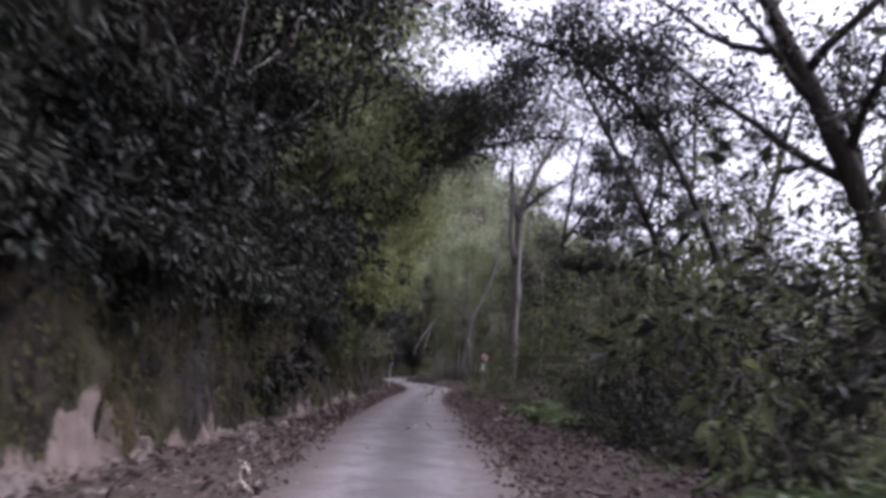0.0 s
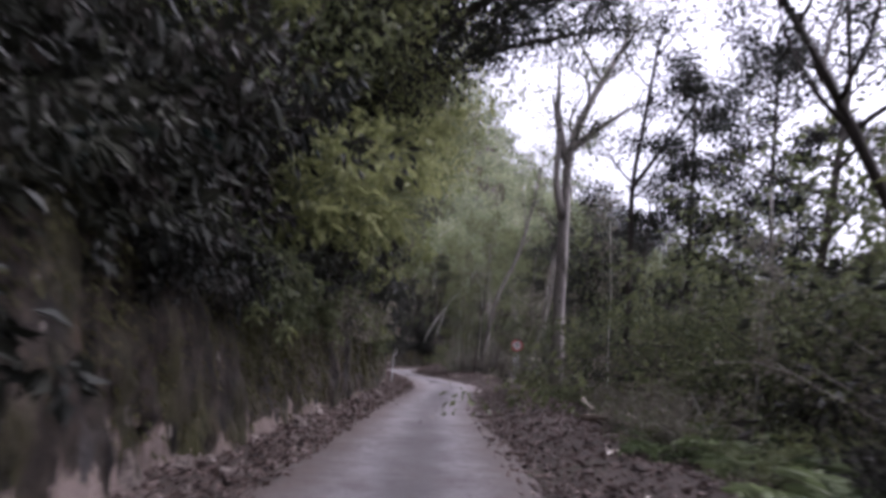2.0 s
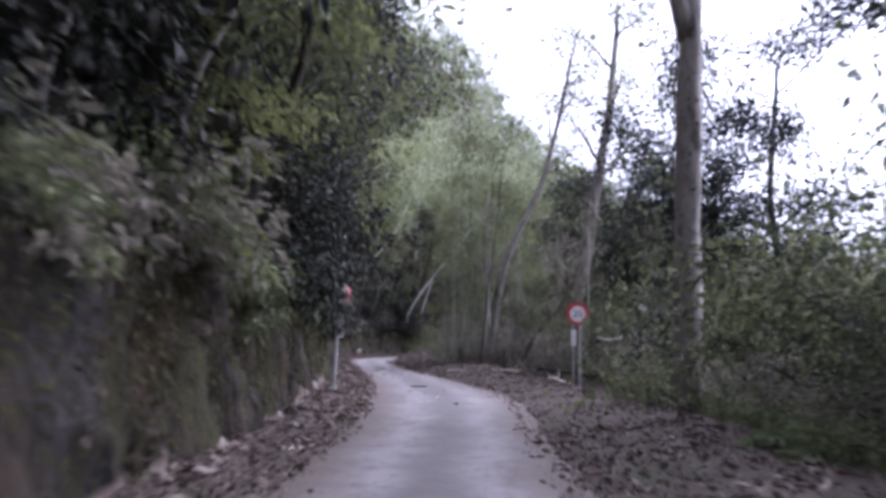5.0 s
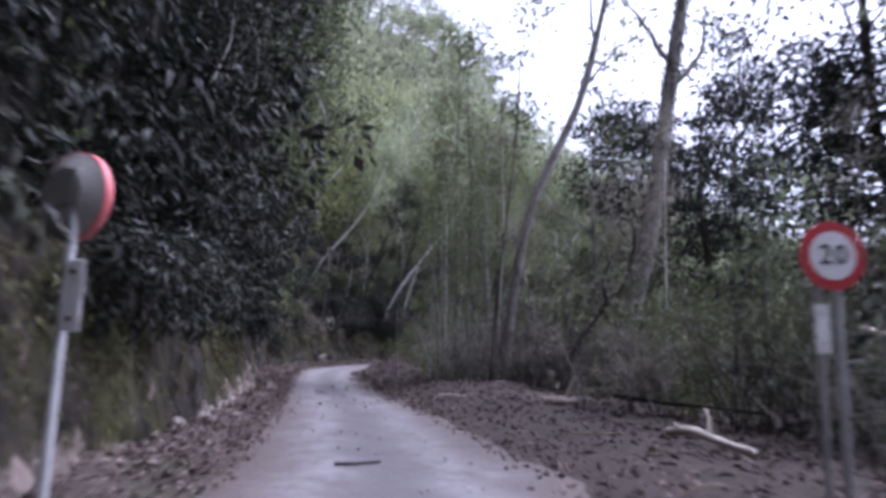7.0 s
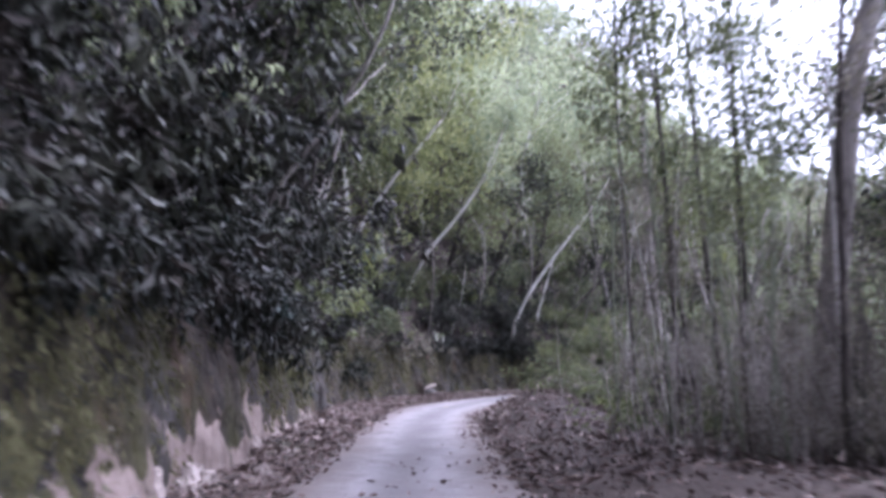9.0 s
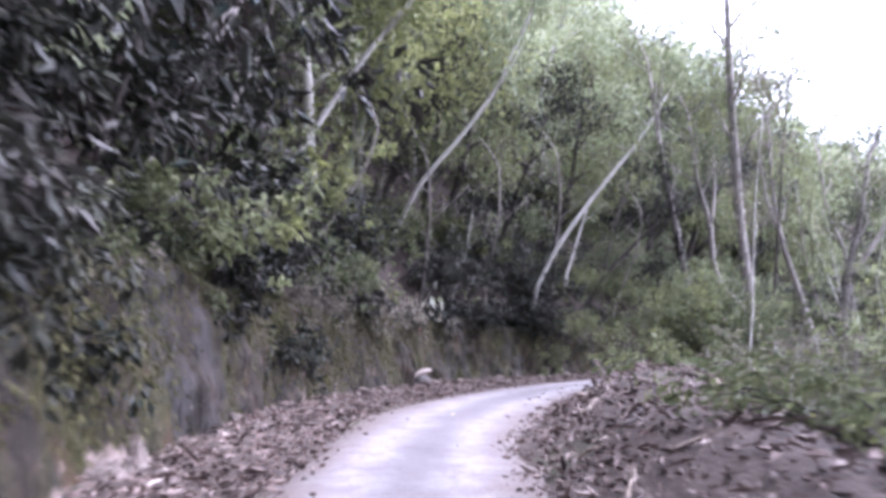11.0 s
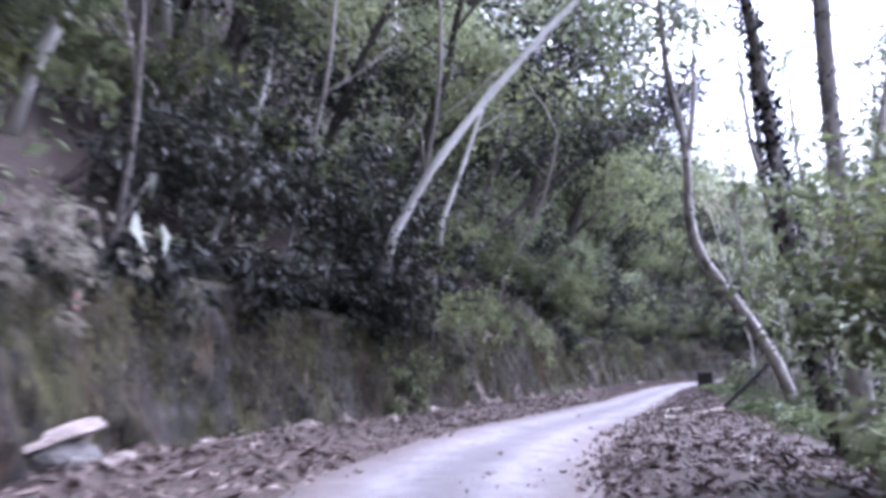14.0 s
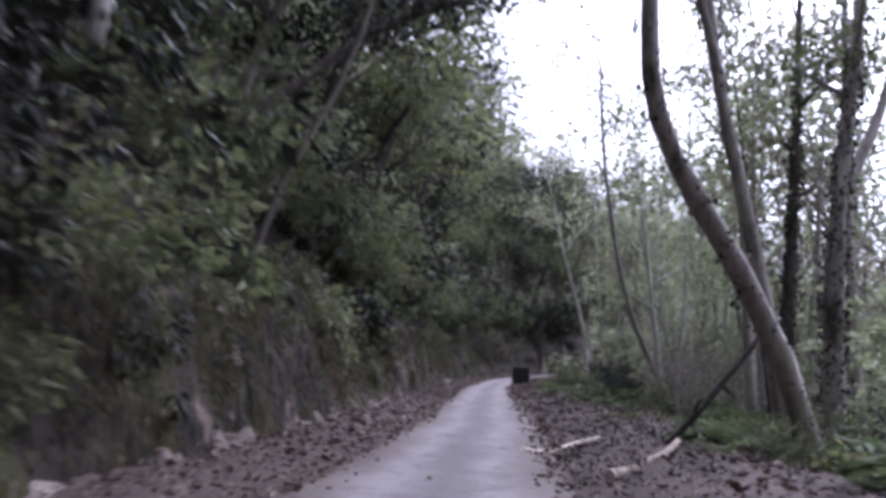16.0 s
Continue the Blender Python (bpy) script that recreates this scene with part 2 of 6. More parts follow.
def road_material():
    m = bpy.data.materials.new("worn_concrete_road")
    m.use_nodes = True
    n, l = m.node_tree.nodes, m.node_tree.links
    p = n["Principled BSDF"]
    geo, uv, sep = n.new("ShaderNodeNewGeometry"), n.new("ShaderNodeUVMap"), n.new("ShaderNodeSeparateXYZ")
    uv.uv_map = "lane"
    l.new(uv.outputs[0], sep.inputs[0])

    def noise_tex(scale, detail=5, rough=0.6):
        t = n.new("ShaderNodeTexNoise")
        t.inputs["Scale"].default_value, t.inputs["Detail"].default_value, t.inputs["Roughness"].default_value = scale, detail, rough
        l.new(geo.outputs["Position"], t.inputs["Vector"])
        return t.outputs["Fac"]

    def mapped(sock, a, b, c=0.0, d=1.0):
        r = n.new("ShaderNodeMapRange")
        for key, v in (("From Min", a), ("From Max", b), ("To Min", c), ("To Max", d)):
            r.inputs[key].default_value = v
        l.new(sock, r.inputs["Value"])
        return r.outputs[0]

    def math_node(op, a, b):
        r = n.new("ShaderNodeMath")
        r.operation = op
        for i, v in enumerate((a, b)):
            if isinstance(v, (int, float)):
                r.inputs[i].default_value = v
            else:
                l.new(v, r.inputs[i])
        return r.outputs[0]

    def blend(fac, a, b):
        r = n.new("ShaderNodeMix")
        r.data_type = "RGBA"
        l.new(fac, r.inputs["Factor"])
        for key, v in (("A", a), ("B", b)):
            if isinstance(v, tuple):
                r.inputs[key].default_value = (*v, 1)
            else:
                l.new(v, r.inputs[key])
        return r.outputs["Result"]

    u = math_node("ADD", sep.outputs["X"], math_node("SUBTRACT", math_node("MULTIPLY", noise_tex(0.45), 0.2), 0.1))
    grain, blot = noise_tex(26), noise_tex(0.8)
    base = blend(mapped(math_node("ADD", math_node("MULTIPLY", grain, 0.35), math_node("MULTIPLY", blot, 0.65)), 0.38, 0.62),
                 (0.066, 0.060, 0.060), (0.152, 0.138, 0.140))
    # two paler wheel tracks, a darker strip between them
    off = math_node("ABSOLUTE", math_node("SUBTRACT", math_node("ABSOLUTE", math_node("SUBTRACT", u, 0.5), 0.0), 0.22), 0.0)
    track = math_node("MULTIPLY", mapped(off, 0.16, 0.02), 0.55)
    base = blend(track, base, (0.190, 0.175, 0.176))
    strip = math_node("MULTIPLY", mapped(math_node("ABSOLUTE", math_node("SUBTRACT", u, 0.5), 0.0), 0.14, 0.01), mapped(blot, 0.35, 0.6, 0.35, 0.7))
    base = blend(strip, base, (0.068, 0.061, 0.060))
    # earth washed in from the sides, patches of dirt
    side = mapped(math_node("ADD", math_node("MULTIPLY", math_node("ABSOLUTE", math_node("SUBTRACT", u, 0.5), 0.0), 1.0), math_node("MULTIPLY", noise_tex(2.2, 7, 0.7), 0.42)), 0.38, 0.60)
    base = blend(math_node("MULTIPLY", side, 0.9), base, (0.078, 0.060, 0.051))
    base = blend(mapped(noise_tex(1.7, 7, 0.7), 0.50, 0.62, 0.0, 0.75), base, (0.080, 0.069, 0.065))
    base = blend(mapped(noise_tex(6.5, 8, 0.75), 0.53, 0.63, 0.0, 0.6), base, (0.062, 0.053, 0.050))
    # cracks
    crack = n.new("ShaderNodeTexVoronoi")
    crack.feature = "DISTANCE_TO_EDGE"
    crack.inputs["Scale"].default_value = 0.55
    warp = n.new("ShaderNodeVectorMath")
    warp.operation = "ADD"
    wt = n.new("ShaderNodeTexNoise")
    wt.inputs["Scale"].default_value = 1.6
    l.new(geo.outputs["Position"], wt.inputs["Vector"])
    l.new(geo.outputs["Position"], warp.inputs[0])
    l.new(wt.outputs["Color"], warp.inputs[1])
    l.new(warp.outputs[0], crack.inputs["Vector"])
    base = blend(mapped(crack.outputs["Distance"], 0.016, 0.004, 0.0, 0.5), base, (0.09, 0.08, 0.075))
    l.new(base, p.inputs["Base Color"])
    p.inputs["Specular IOR Level"].default_value = 0.22
    l.new(mapped(grain, 0.3, 0.7, 0.62, 0.88), p.inputs["Roughness"])
    b = n.new("ShaderNodeBump")
    b.inputs["Strength"].default_value, b.inputs["Distance"].default_value = 0.35, 0.02
    l.new(math_node("ADD", grain, noise_tex(5)), b.inputs["Height"])
    l.new(b.outputs[0], p.inputs["Normal"])
    return m


ROAD = road_material()

# ---------------------------------------------------------------- the plan: y, road edges, foot of the bank
PLAN = np.array([
    (-16, -1.7, 1.4, -3.6), (6, -1.85, 1.1, -3.6), (15, -2.4, 0.85, -3.4), (28, -2.45, 0.42, -3.25), (38, -2.25, 0.8, -3.4), (42, -2.45, 1.15, -3.65),
    (46, -2.75, 0.95, -4.0), (52, -3.5, -0.3, -4.5), (58, -4.5, -1.8, -5.5), (64, -5.55, -2.85, -6.85), (70, -6.4, -3.6, -8.1),
    (74, -6.75, -3.2, -8.45), (78, -5.95, -2.5, -7.85), (82, -4.75, -1.4, -6.85), (86, -2.8, 0.6, -4.5), (90, 0.1, 3.1, -1.75),
    (95, 3.5, 6.1, 1.9), (105, 9.6, 12.0, 8.3), (113, 15.4, 17.8, 14.0), (117, 19.2, 22.2, 17.6), (121, 25.5, 30, 23.5),
    (125, 36, 42, 33.5), (130, 56, 64, 53), (140, 105, 116, 101), (260, 800, 815, 790)])
YS = np.arange(-16, 260, 0.25)


def smooth(column, width=9):
    v = np.interp(np.arange(-26, 270, 0.25), PLAN[:, 0], PLAN[:, column])
    k = np.hanning(2 * width + 1)
    v = np.convolve(np.pad(v, width, mode="edge"), k / k.sum(), "valid")
    return np.interp(YS, np.arange(-26, 270, 0.25), v)


LEFT, RIGHT, FOOT = smooth(1), smooth(2), smooth(3)
FOOT_PTS = np.stack([FOOT, YS], 1)
tang = np.gradient(FOOT_PTS, axis=0)
tang /= np.linalg.norm(tang, axis=1)[:, None]
FOOT_OUT = np.stack([-tang[:, 1], tang[:, 0]], 1)      # away from the road, up the hill


ARC = np.concatenate([[0], np.cumsum(np.linalg.norm(np.diff(FOOT_PTS, axis=0), axis=1))])
ARC_END = float(np.interp(60, FOOT, ARC))


def along(r):
    """The y of a place at the share r of the bank's length, from behind the start to well past the last bend."""
    return float(np.interp(r * ARC_END, ARC, YS))


def left_at(y):
    return float(np.interp(y, YS, LEFT))


def right_at(y):
    return float(np.interp(y, YS, RIGHT))


def foot_at(y, d=0.0):
    """A plan point d metres behind the foot of the bank."""
    p = np.array([np.interp(y, YS, FOOT), y])
    o = np.array([np.interp(y, YS, FOOT_OUT[:, 0]), np.interp(y, YS, FOOT_OUT[:, 1])])
    return p + d * o


def bank_height(y):
    return float(np.interp(y, [-16, 10, 24, 34, 44, 52, 60, 70, 80, 90, 110, 260], [2.6, 2.6, 2.5, 2.45, 2.3, 2.2, 2.3, 2.25, 2.0, 2.0, 1.9, 1.8])) + 0.12 * math.sin(y * 1.3) + 0.08 * math.sin(y * 3.1)


def wave(x, y, s, seed):
    return (np.sin(x * s + seed) * np.cos(y * s * 1.13 + 2 * seed) + 0.5 * np.sin(x * s * 2.3 - y * s * 1.7 + seed * 3) + 0.3 * np.cos(x * s * 4.1 + y * s * 3.7 + seed)) / 1.8


def bank_distance(x, y):
    """Signed distance from the foot of the bank, positive up the hill."""
    pts, outs = FOOT_PTS[::4], FOOT_OUT[::4]
    best, sign = np.full(x.shape, 1e9), np.zeros(x.shape)
    for p, o in zip(pts, outs):
        dx, dy = x - p[0], y - p[1]
        d = dx * dx + dy * dy
        near = d < best
        best = np.where(near, d, best)
        sign = np.where(near, dx * o[0] + dy * o[1], sign)
    return np.sqrt(best) * np.sign(sign)


def ground_height(x, y):
    x, y = np.atleast_1d(np.asarray(x, float)), np.atleast_1d(np.asarray(y, float))
    d = bank_distance(x, y)
    lt, rt = np.interp(y, YS, LEFT), np.interp(y, YS, RIGHT)
    slope = 1 / np.sqrt(1 + np.gradient(RIGHT, YS)[np.clip(np.searchsorted(YS, y), 0, len(YS) - 1)] ** 2)
    r = (x - rt) * slope                                   # metres beyond the right edge
    verge_left = np.clip((lt - x) * slope, 0, 1.6) * 0.09
    rough = 0.05 * wave(x, y, 2.6, 1) + 0.03 * wave(x, y, 6.1, 2)
    # right: a low rough verge, then the ground falls away
    right = np.interp(r, [0, 0.4, 1.2, 2.6, 4.5, 9, 25, 60, 140, 400], [0, 0.05, 0.16, 0.10, -0.15, -0.9, -4.5, -10, -16, -18])
    mound = 0.82 * np.exp(-((y - 73.0) / 5.0) ** 2) * np.exp(-((r - 2.0) / 1.4) ** 2) + 0.45 * np.exp(-((y - 66) / 3.0) ** 2) * np.exp(-((r - 1.4) / 0.9) ** 2) \
        + 0.25 * np.exp(-((y - 56) / 4.0) ** 2) * np.exp(-((r - 2.0) / 1.3) ** 2)
    inner = np.exp(-((y - 68) / 14.0) ** 2)               # inside of the bend stays level
    right = right * (1 - inner) + np.maximum(right, np.interp(r, [0, 0.6, 5, 14, 60], [0, 0.1, 0.2, -0.6, -10])) * inner + mound
    low = np.where(x < lt, verge_left + rough * np.clip((lt - x) * 2, 0, 1), np.where(x > rt, right + rough * np.clip(r * 2, 0, 1) * (1 + np.clip(r / 8, 0, 6)), -0.06))
    h = np.interp(y, np.arange(-16, 261, 2), [bank_height(v) for v in range(-16, 261, 2)])
    hill = h - 0.15 + np.interp(d, [0, 0.9, 2.5, 8, 30, 60, 110, 400, 3000], [0, 0.1, 1.7, 7.0, 29, 54, 74, 74, 40]) * np.interp(y, [-40, 8, 70, 95, 165, 400], [0.75, 0.85, 1.08, 1.2, 1.15, 0.6]) * np.interp(x, [3, 14, 42], [1, 0.72, 0.42]) + (0.25 * wave(x, y, 0.9, 4) + 1.2 * wave(x, y, 0.17, 5)) * np.clip(d / 6, 0, 1)
    f = np.clip((d - 0.75) / 0.35, 0, 1)
    return low * (1 - f) + hill * f


def fast_mesh(name, verts, faces, mats, smooth_shade=False):
    """A mesh from arrays; faces all of one size."""
    verts, faces = np.asarray(verts, np.float32), np.asarray(faces, np.int32)
    me = bpy.data.meshes.new(name)
    k = faces.shape[1]
    me.vertices.add(len(verts))
    me.vertices.foreach_set("co", verts.ravel())
    me.loops.add(faces.size)
    me.loops.foreach_set("vertex_index", faces.ravel())
    me.polygons.add(len(faces))
    me.polygons.foreach_set("loop_start", np.arange(0, faces.size, k, dtype=np.int32))
    me.polygons.foreach_set("use_smooth", np.full(len(faces), smooth_shade))
    me.update(calc_edges=True)
    me.validate()
    for m in mats if isinstance(mats, (list, tuple)) else [mats]:
        me.materials.append(m)
    return me


def thing(name, label, category, group="", at=None, kind=""):
    ob = new(name)
    ob.empty_display_size = 0.2
    if at is not None:
        ob.matrix_world = at
    return tagged(ob, label, category, group, kind)


def part_mesh(name, me, parent, label=""):
    ob = new(name, me)
    ob.parent = parent
    return tagged(ob, label)


def part(name, bm, mat, parent, label="", smooth_shade=False):
    me = bpy.data.meshes.new(name)
    for f in bm.faces:
        f.smooth = smooth_shade
    bm.to_mesh(me)
    bm.free()
    me.materials.append(mat)
    return part_mesh(name, me, parent, label)


def grid_faces(rows, cols):
    i = np.arange(rows * cols).reshape(rows, cols)
    return np.stack([i[:-1, :-1], i[:-1, 1:], i[1:, 1:], i[1:, :-1]], -1).reshape(-1, 4)


# ---------------------------------------------------------------- ground, road, bank
def axis_steps(lo, hi, step, far):
    out = list(np.arange(lo, hi + step / 2, step))
    s, a, b = step, lo, hi
    while b < far:
        s *= 1.35
        a, b = a - s, b + s
        out.append(b)
        out.insert(0, a)
    return np.array(out)


gx, gy = axis_steps(-16, 26, 0.42, 3500), axis_steps(-14, 122, 0.5, 3500)
GX, GY = np.meshgrid(gx, gy)
gz = ground_height(GX.ravel(), GY.ravel())
ground = tagged(new("ground", fast_mesh("ground", np.stack([GX.ravel(), GY.ravel(), gz], 1), grid_faces(len(gy), len(gx)), SOIL, True)),
                "dark brown forest soil on a steep slope", "ground", kind="structure")

ru = np.linspace(0, 1, 15)
rows = np.arange(0, len(YS), 1)
rv = []
for i in rows:
    frayed = 0.22 * noise.noise(Vector((YS[i] * 0.9, 1, 0))) + 0.16 * noise.noise(Vector((YS[i] * 2.9, 2, 0))), 0.25 * noise.noise(Vector((YS[i] * 0.8, 3, 0))) + 0.18 * noise.noise(Vector((YS[i] * 2.7, 4, 0)))
    for u in ru:
        x = LEFT[i] + frayed[0] + (RIGHT[i] + frayed[1] - LEFT[i] - frayed[0]) * u
        edge = min(u, 1 - u)
        rv.append((x, YS[i], 0.010 * noise.noise(Vector((x * 0.9, YS[i] * 0.7, 0))) * min(1, edge * 8) + 0.03 * min(1, edge * 6) - 0.06 * max(0, 1 - edge * 20)))
rm = fast_mesh("road", rv, grid_faces(len(rows), len(ru)), ROAD, True)
lane = rm.uv_layers.new(name="lane")
li = np.empty(len(rm.loops), np.int32)
rm.loops.foreach_get("vertex_index", li)
lane.data.foreach_set("uv", np.stack([ru[li % len(ru)], YS[rows][li // len(ru)]], 1).astype(np.float32).ravel())
road = tagged(new("road", rm), "narrow pale grey worn concrete road", "road", kind="structure")

# the cut bank: a steep face with ribs and hollows, a lip and a shelf behind it
prof = np.linspace(0, 1, 30)
bank_ys = np.concatenate([np.arange(-16, 112, 0.13), np.arange(112, 131, 0.2)])
bv = []
for y in bank_ys:
    h = bank_height(y)
    foot = foot_at(y)
    o = foot_at(y, 1.0) - foot
    lip = 0.10 * noise.noise(Vector((foot[0] * 1.7, y * 1.7, 9)))
    for k, s in enumerate(prof):
        if s < 0.8:
            q = s / 0.8
            z = q * (h + lip)
            lean = 0.30 * q + 0.10 * math.sin(q * 3.1) * math.sin(y * 0.6)
            v = Vector((foot[0], y, z))
            rib = noise.noise(Vector((foot[0] * 1.1, y * 1.1, z * 0.5))) * 0.22 + abs(noise.noise(Vector((foot[0] * 2.6, y * 2.6, z * 0.9)))) * 0.26 \
                + noise.noise(Vector((foot[0] * 5.0, y * 5.0, z * 2.2))) * 0.10 + noise.noise(v * 9) * 0.05
            d = lean + rib - 0.08 - 0.10 * (1 - q) ** 3
            z += noise.noise(v * 2.5) * 0.08 * q - (0.12 if k == 0 else 0)
        else:
            q = (s - 0.8) / 0.2
            d, z = 0.36 + q * 1.1, h + lip + 0.05 + 0.22 * q + noise.noise(Vector((foot[0], y, q)) * 2.2) * 0.12 - 0.35 * max(0, q - 0.7)
        bv.append((foot[0] + o[0] * d, y + o[1] * d, z))
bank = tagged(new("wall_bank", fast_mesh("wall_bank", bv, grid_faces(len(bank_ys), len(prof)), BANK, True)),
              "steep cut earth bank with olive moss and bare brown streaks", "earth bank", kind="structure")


# ---------------------------------------------------------------- plant building
def unit(v):
    v = np.asarray(v, float)
    return v / (np.linalg.norm(v, axis=-1, keepdims=True) + 1e-9)


def leaves(name, base, way, size, mat, rng, width=0.42, fold=0.12):
    """Folded kite-shaped leaves: one at each base, pointing along way."""
    n = len(base)
    way = unit(way)
    flat = unit(np.cross(way, rng.normal(size=(n, 3))))
    up = np.cross(flat, way)
    s = np.asarray(size, float)[:, None]
    mid = base + way * s * 0.42
    w = width * (0.75 + 0.5 * rng.random((n, 1)))
    l, r = mid + flat * s * w / 2 + up * s * fold, mid - flat * s * w / 2 + up * s * fold
    tip = base + way * s - up * s * fold * 0.6
    v = np.stack([base, r, tip, l], 1).reshape(-1, 3)
    i = np.arange(n)[:, None] * 4
    f = np.concatenate([i + [0, 1, 2], i + [0, 2, 3]], 1).reshape(-1, 3)
    return fast_mesh(name, v, f, mat)


def tube_arrays(pts, radii, sides, rng=None, rough=0.0):
    pts, radii = np.asarray(pts, float), np.asarray(radii, float)
    t = unit(np.gradient(pts, axis=0))
    ref = np.where(np.abs(t[:, 2:3]) > 0.9, [[1.0, 0, 0]], [[0, 0, 1.0]])
    a = unit(np.cross(t, ref))
    for i in range(1, len(a)):
        a[i] = unit(a[i - 1] - t[i] * (a[i - 1] @ t[i]))
    b = np.cross(t, a)
    ang = np.linspace(0, 2 * math.pi, sides, endpoint=False)
    rr = radii[:, None] * (1 + (rough * rng.normal(size=(len(pts), sides)) if rough else 0))
    v = pts[:, None] + rr[..., None] * (np.cos(ang)[None, :, None] * a[:, None] + np.sin(ang)[None, :, None] * b[:, None])
    m = len(pts)
    i = np.arange(m * sides).reshape(m, sides)
    j = np.roll(i, -1, 1)
    f = np.stack([i[:-1], j[:-1], j[1:], i[1:]], -1).reshape(-1, 4)
    caps = []
    for row, flip in ((i[0], True), (i[-1], False)):
        c = row[::-1] if flip else row
        for k in range(1, sides - 2, 2):
            caps.append((c[0], c[k], c[k + 1], c[min(k + 2, sides - 1)]))
    return v.reshape(-1, 3), np.concatenate([f, np.array(caps, int).reshape(-1, 4)])


def tubes(name, lines, mat, rng=None, rough=0.0):
    """One mesh out of several tapered tubes: (points, radii, sides)."""
    vs, fs, n = [], [], 0
    for pts, radii, sides in lines:
        v, f = tube_arrays(pts, radii, sides, rng, rough)
        vs.append(v)
        fs.append(f + n)
        n += len(v)
    return fast_mesh(name, np.concatenate(vs), np.concatenate(fs), mat, True)


def bend(pts, n):
    """A smooth line of n points through a few."""
    pts = np.asarray(pts, float)
    k = np.concatenate([[0], np.cumsum(np.linalg.norm(np.diff(pts, axis=0), axis=1))])
    s = np.linspace(0, k[-1], n)
    raw = np.stack([np.interp(s, k, pts[:, c]) for c in range(3)], 1)
    for _ in range(2):
        raw[1:-1] = (raw[:-2] + 2 * raw[1:-1] + raw[2:]) / 4
    return raw


def shoot(rng, start, way, length, n, wander, rise):
    """A wandering line for a limb."""
    pts, d = [np.array(start, float)], unit(np.array(way, float))
    for _ in range(n):
        d = unit(d + rng.normal(size=3) * wander + np.array([0, 0, rise]))
        pts.append(pts[-1] + d * length / n)
    return np.array(pts)


def tree(label, category, path, r0, r1, bark, leaf=None, limbs=7, reach=3.0, first=0.45, clump=0.9, count=60, size=0.16, flat=0.5, rise=0.10, twigs=4,
         droop=-0.2, group="", seed=0, name="tree", joined=False, ivy=0, forks=()):
    """A tree with its foot at path[0]: a bent tapered trunk, limbs that branch, and a crown of leaf clumps at the twigs' ends."""
    rng = np.random.default_rng(seed)
    path = np.asarray(path, float)
    foot = path[0].copy()
    ob = thing(name, label, category, group, Matrix.Translation(foot))
    line = bend(path - foot, 22)
    rad = np.linspace(r0, r1, len(line)) * (1 + 0.06 * rng.normal(size=len(line)))
    rad[:2] *= (1.45, 1.12)
    line[0, 2] -= 0.35
    part_mesh("trunk", tubes("trunk", [(line[::2] if joined else line, rad[::2] if joined else rad, 6 if joined else 10)], bark, rng, 0.05), ob)
    tips = []
    starts = [(line[int(len(line) * s)], rad[int(len(line) * s)], unit(line[min(int(len(line) * s) + 1, 21)] - line[int(len(line) * s) - 1])) for s in np.linspace(first, 0.96, limbs)] if limbs else []
    starts.append((line[-1], rad[-1], unit(line[-1] - line[-2])))
    for k, (p, r, t) in enumerate(starts):
        last = k == len(starts) - 1
        az = k * 2.4 + rng.uniform(-0.5, 0.5)
        out_way = np.array([math.cos(az), math.sin(az), 0.35 + 0.3 * rng.random()])
        way = t if last else unit(out_way + 0.3 * t)
        ln = reach * (0.6 + 0.7 * rng.random()) * (1.0 if not last else 0.8)
        limb = shoot(rng, p, way, ln, 7, 0.16, rise)
        lr = r * (0.55 if not last else 0.95)
        lines = [(limb, np.linspace(lr, lr * 0.25, len(limb)), 6)]
        for j in range(twigs):
            q = limb[2 + j % 6] if j < twigs - 1 else limb[-1]
            tw = shoot(rng, q, unit(limb[-1] - limb[0]) + rng.normal(size=3) * 0.7, ln * rng.uniform(0.3, 0.55), 4, 0.2, rise)
            lines.append((tw, np.linspace(lr * 0.28, lr * 0.1, len(tw)), 4))
            tips += [tw[-1], tw[2]]
        tips.append(limb[-1])
        if joined:
            part_mesh("limb", tubes("limb", [(q[0][::2], q[1][::2], 4) if len(q[0]) > 5 else (q[0][[0, 2, 4]], q[1][[0, 2, 4]], 3) for q in lines], bark), ob)
        else:
            part_mesh("limb", tubes("limb", lines, bark), ob)
    for pts in forks:
        pts = bend(np.asarray(pts, float) - foot, 12)
        part_mesh("limb", tubes("limb", [(pts, np.linspace(r1 * 1.5, r1 * 0.4, 12), 8)], bark, rng, 0.04), ob)
        tips += [pts[-1], pts[-3], pts[-6]]
    if leaf and tips:
        tips = np.array(tips)
        c = np.repeat(tips, count, 0)
        off = rng.normal(size=c.shape) * clump * 0.5 * np.array([1, 1, flat])
        way = unit(off) * 0.5 + rng.normal(size=c.shape) * 0.6 + np.array([0, 0, droop])
        part_mesh("crown", leaves("crown", c + off, way, size * rng.uniform(0.6, 1.4, len(c)), leaf, rng, width=0.5), ob)
    if ivy:
        k = rng.integers(0, 16, ivy)
        p = line[k] + (line[k + 1] - line[k]) * rng.random((ivy, 1)) + unit(rng.normal(size=(ivy, 3)) * [1, 1, 0.1]) * (rad[k][:, None] + 0.01 + 0.10 * rng.random((ivy, 1)) ** 2)
        part_mesh("ivy", leaves("ivy", p, rng.normal(size=(ivy, 3)) + [0, 0, -0.6], rng.uniform(0.05, 0.11, ivy), LEAF_DARK_SHADED, rng, 0.7), ob, "dark climbing ivy leaves")
    return ob


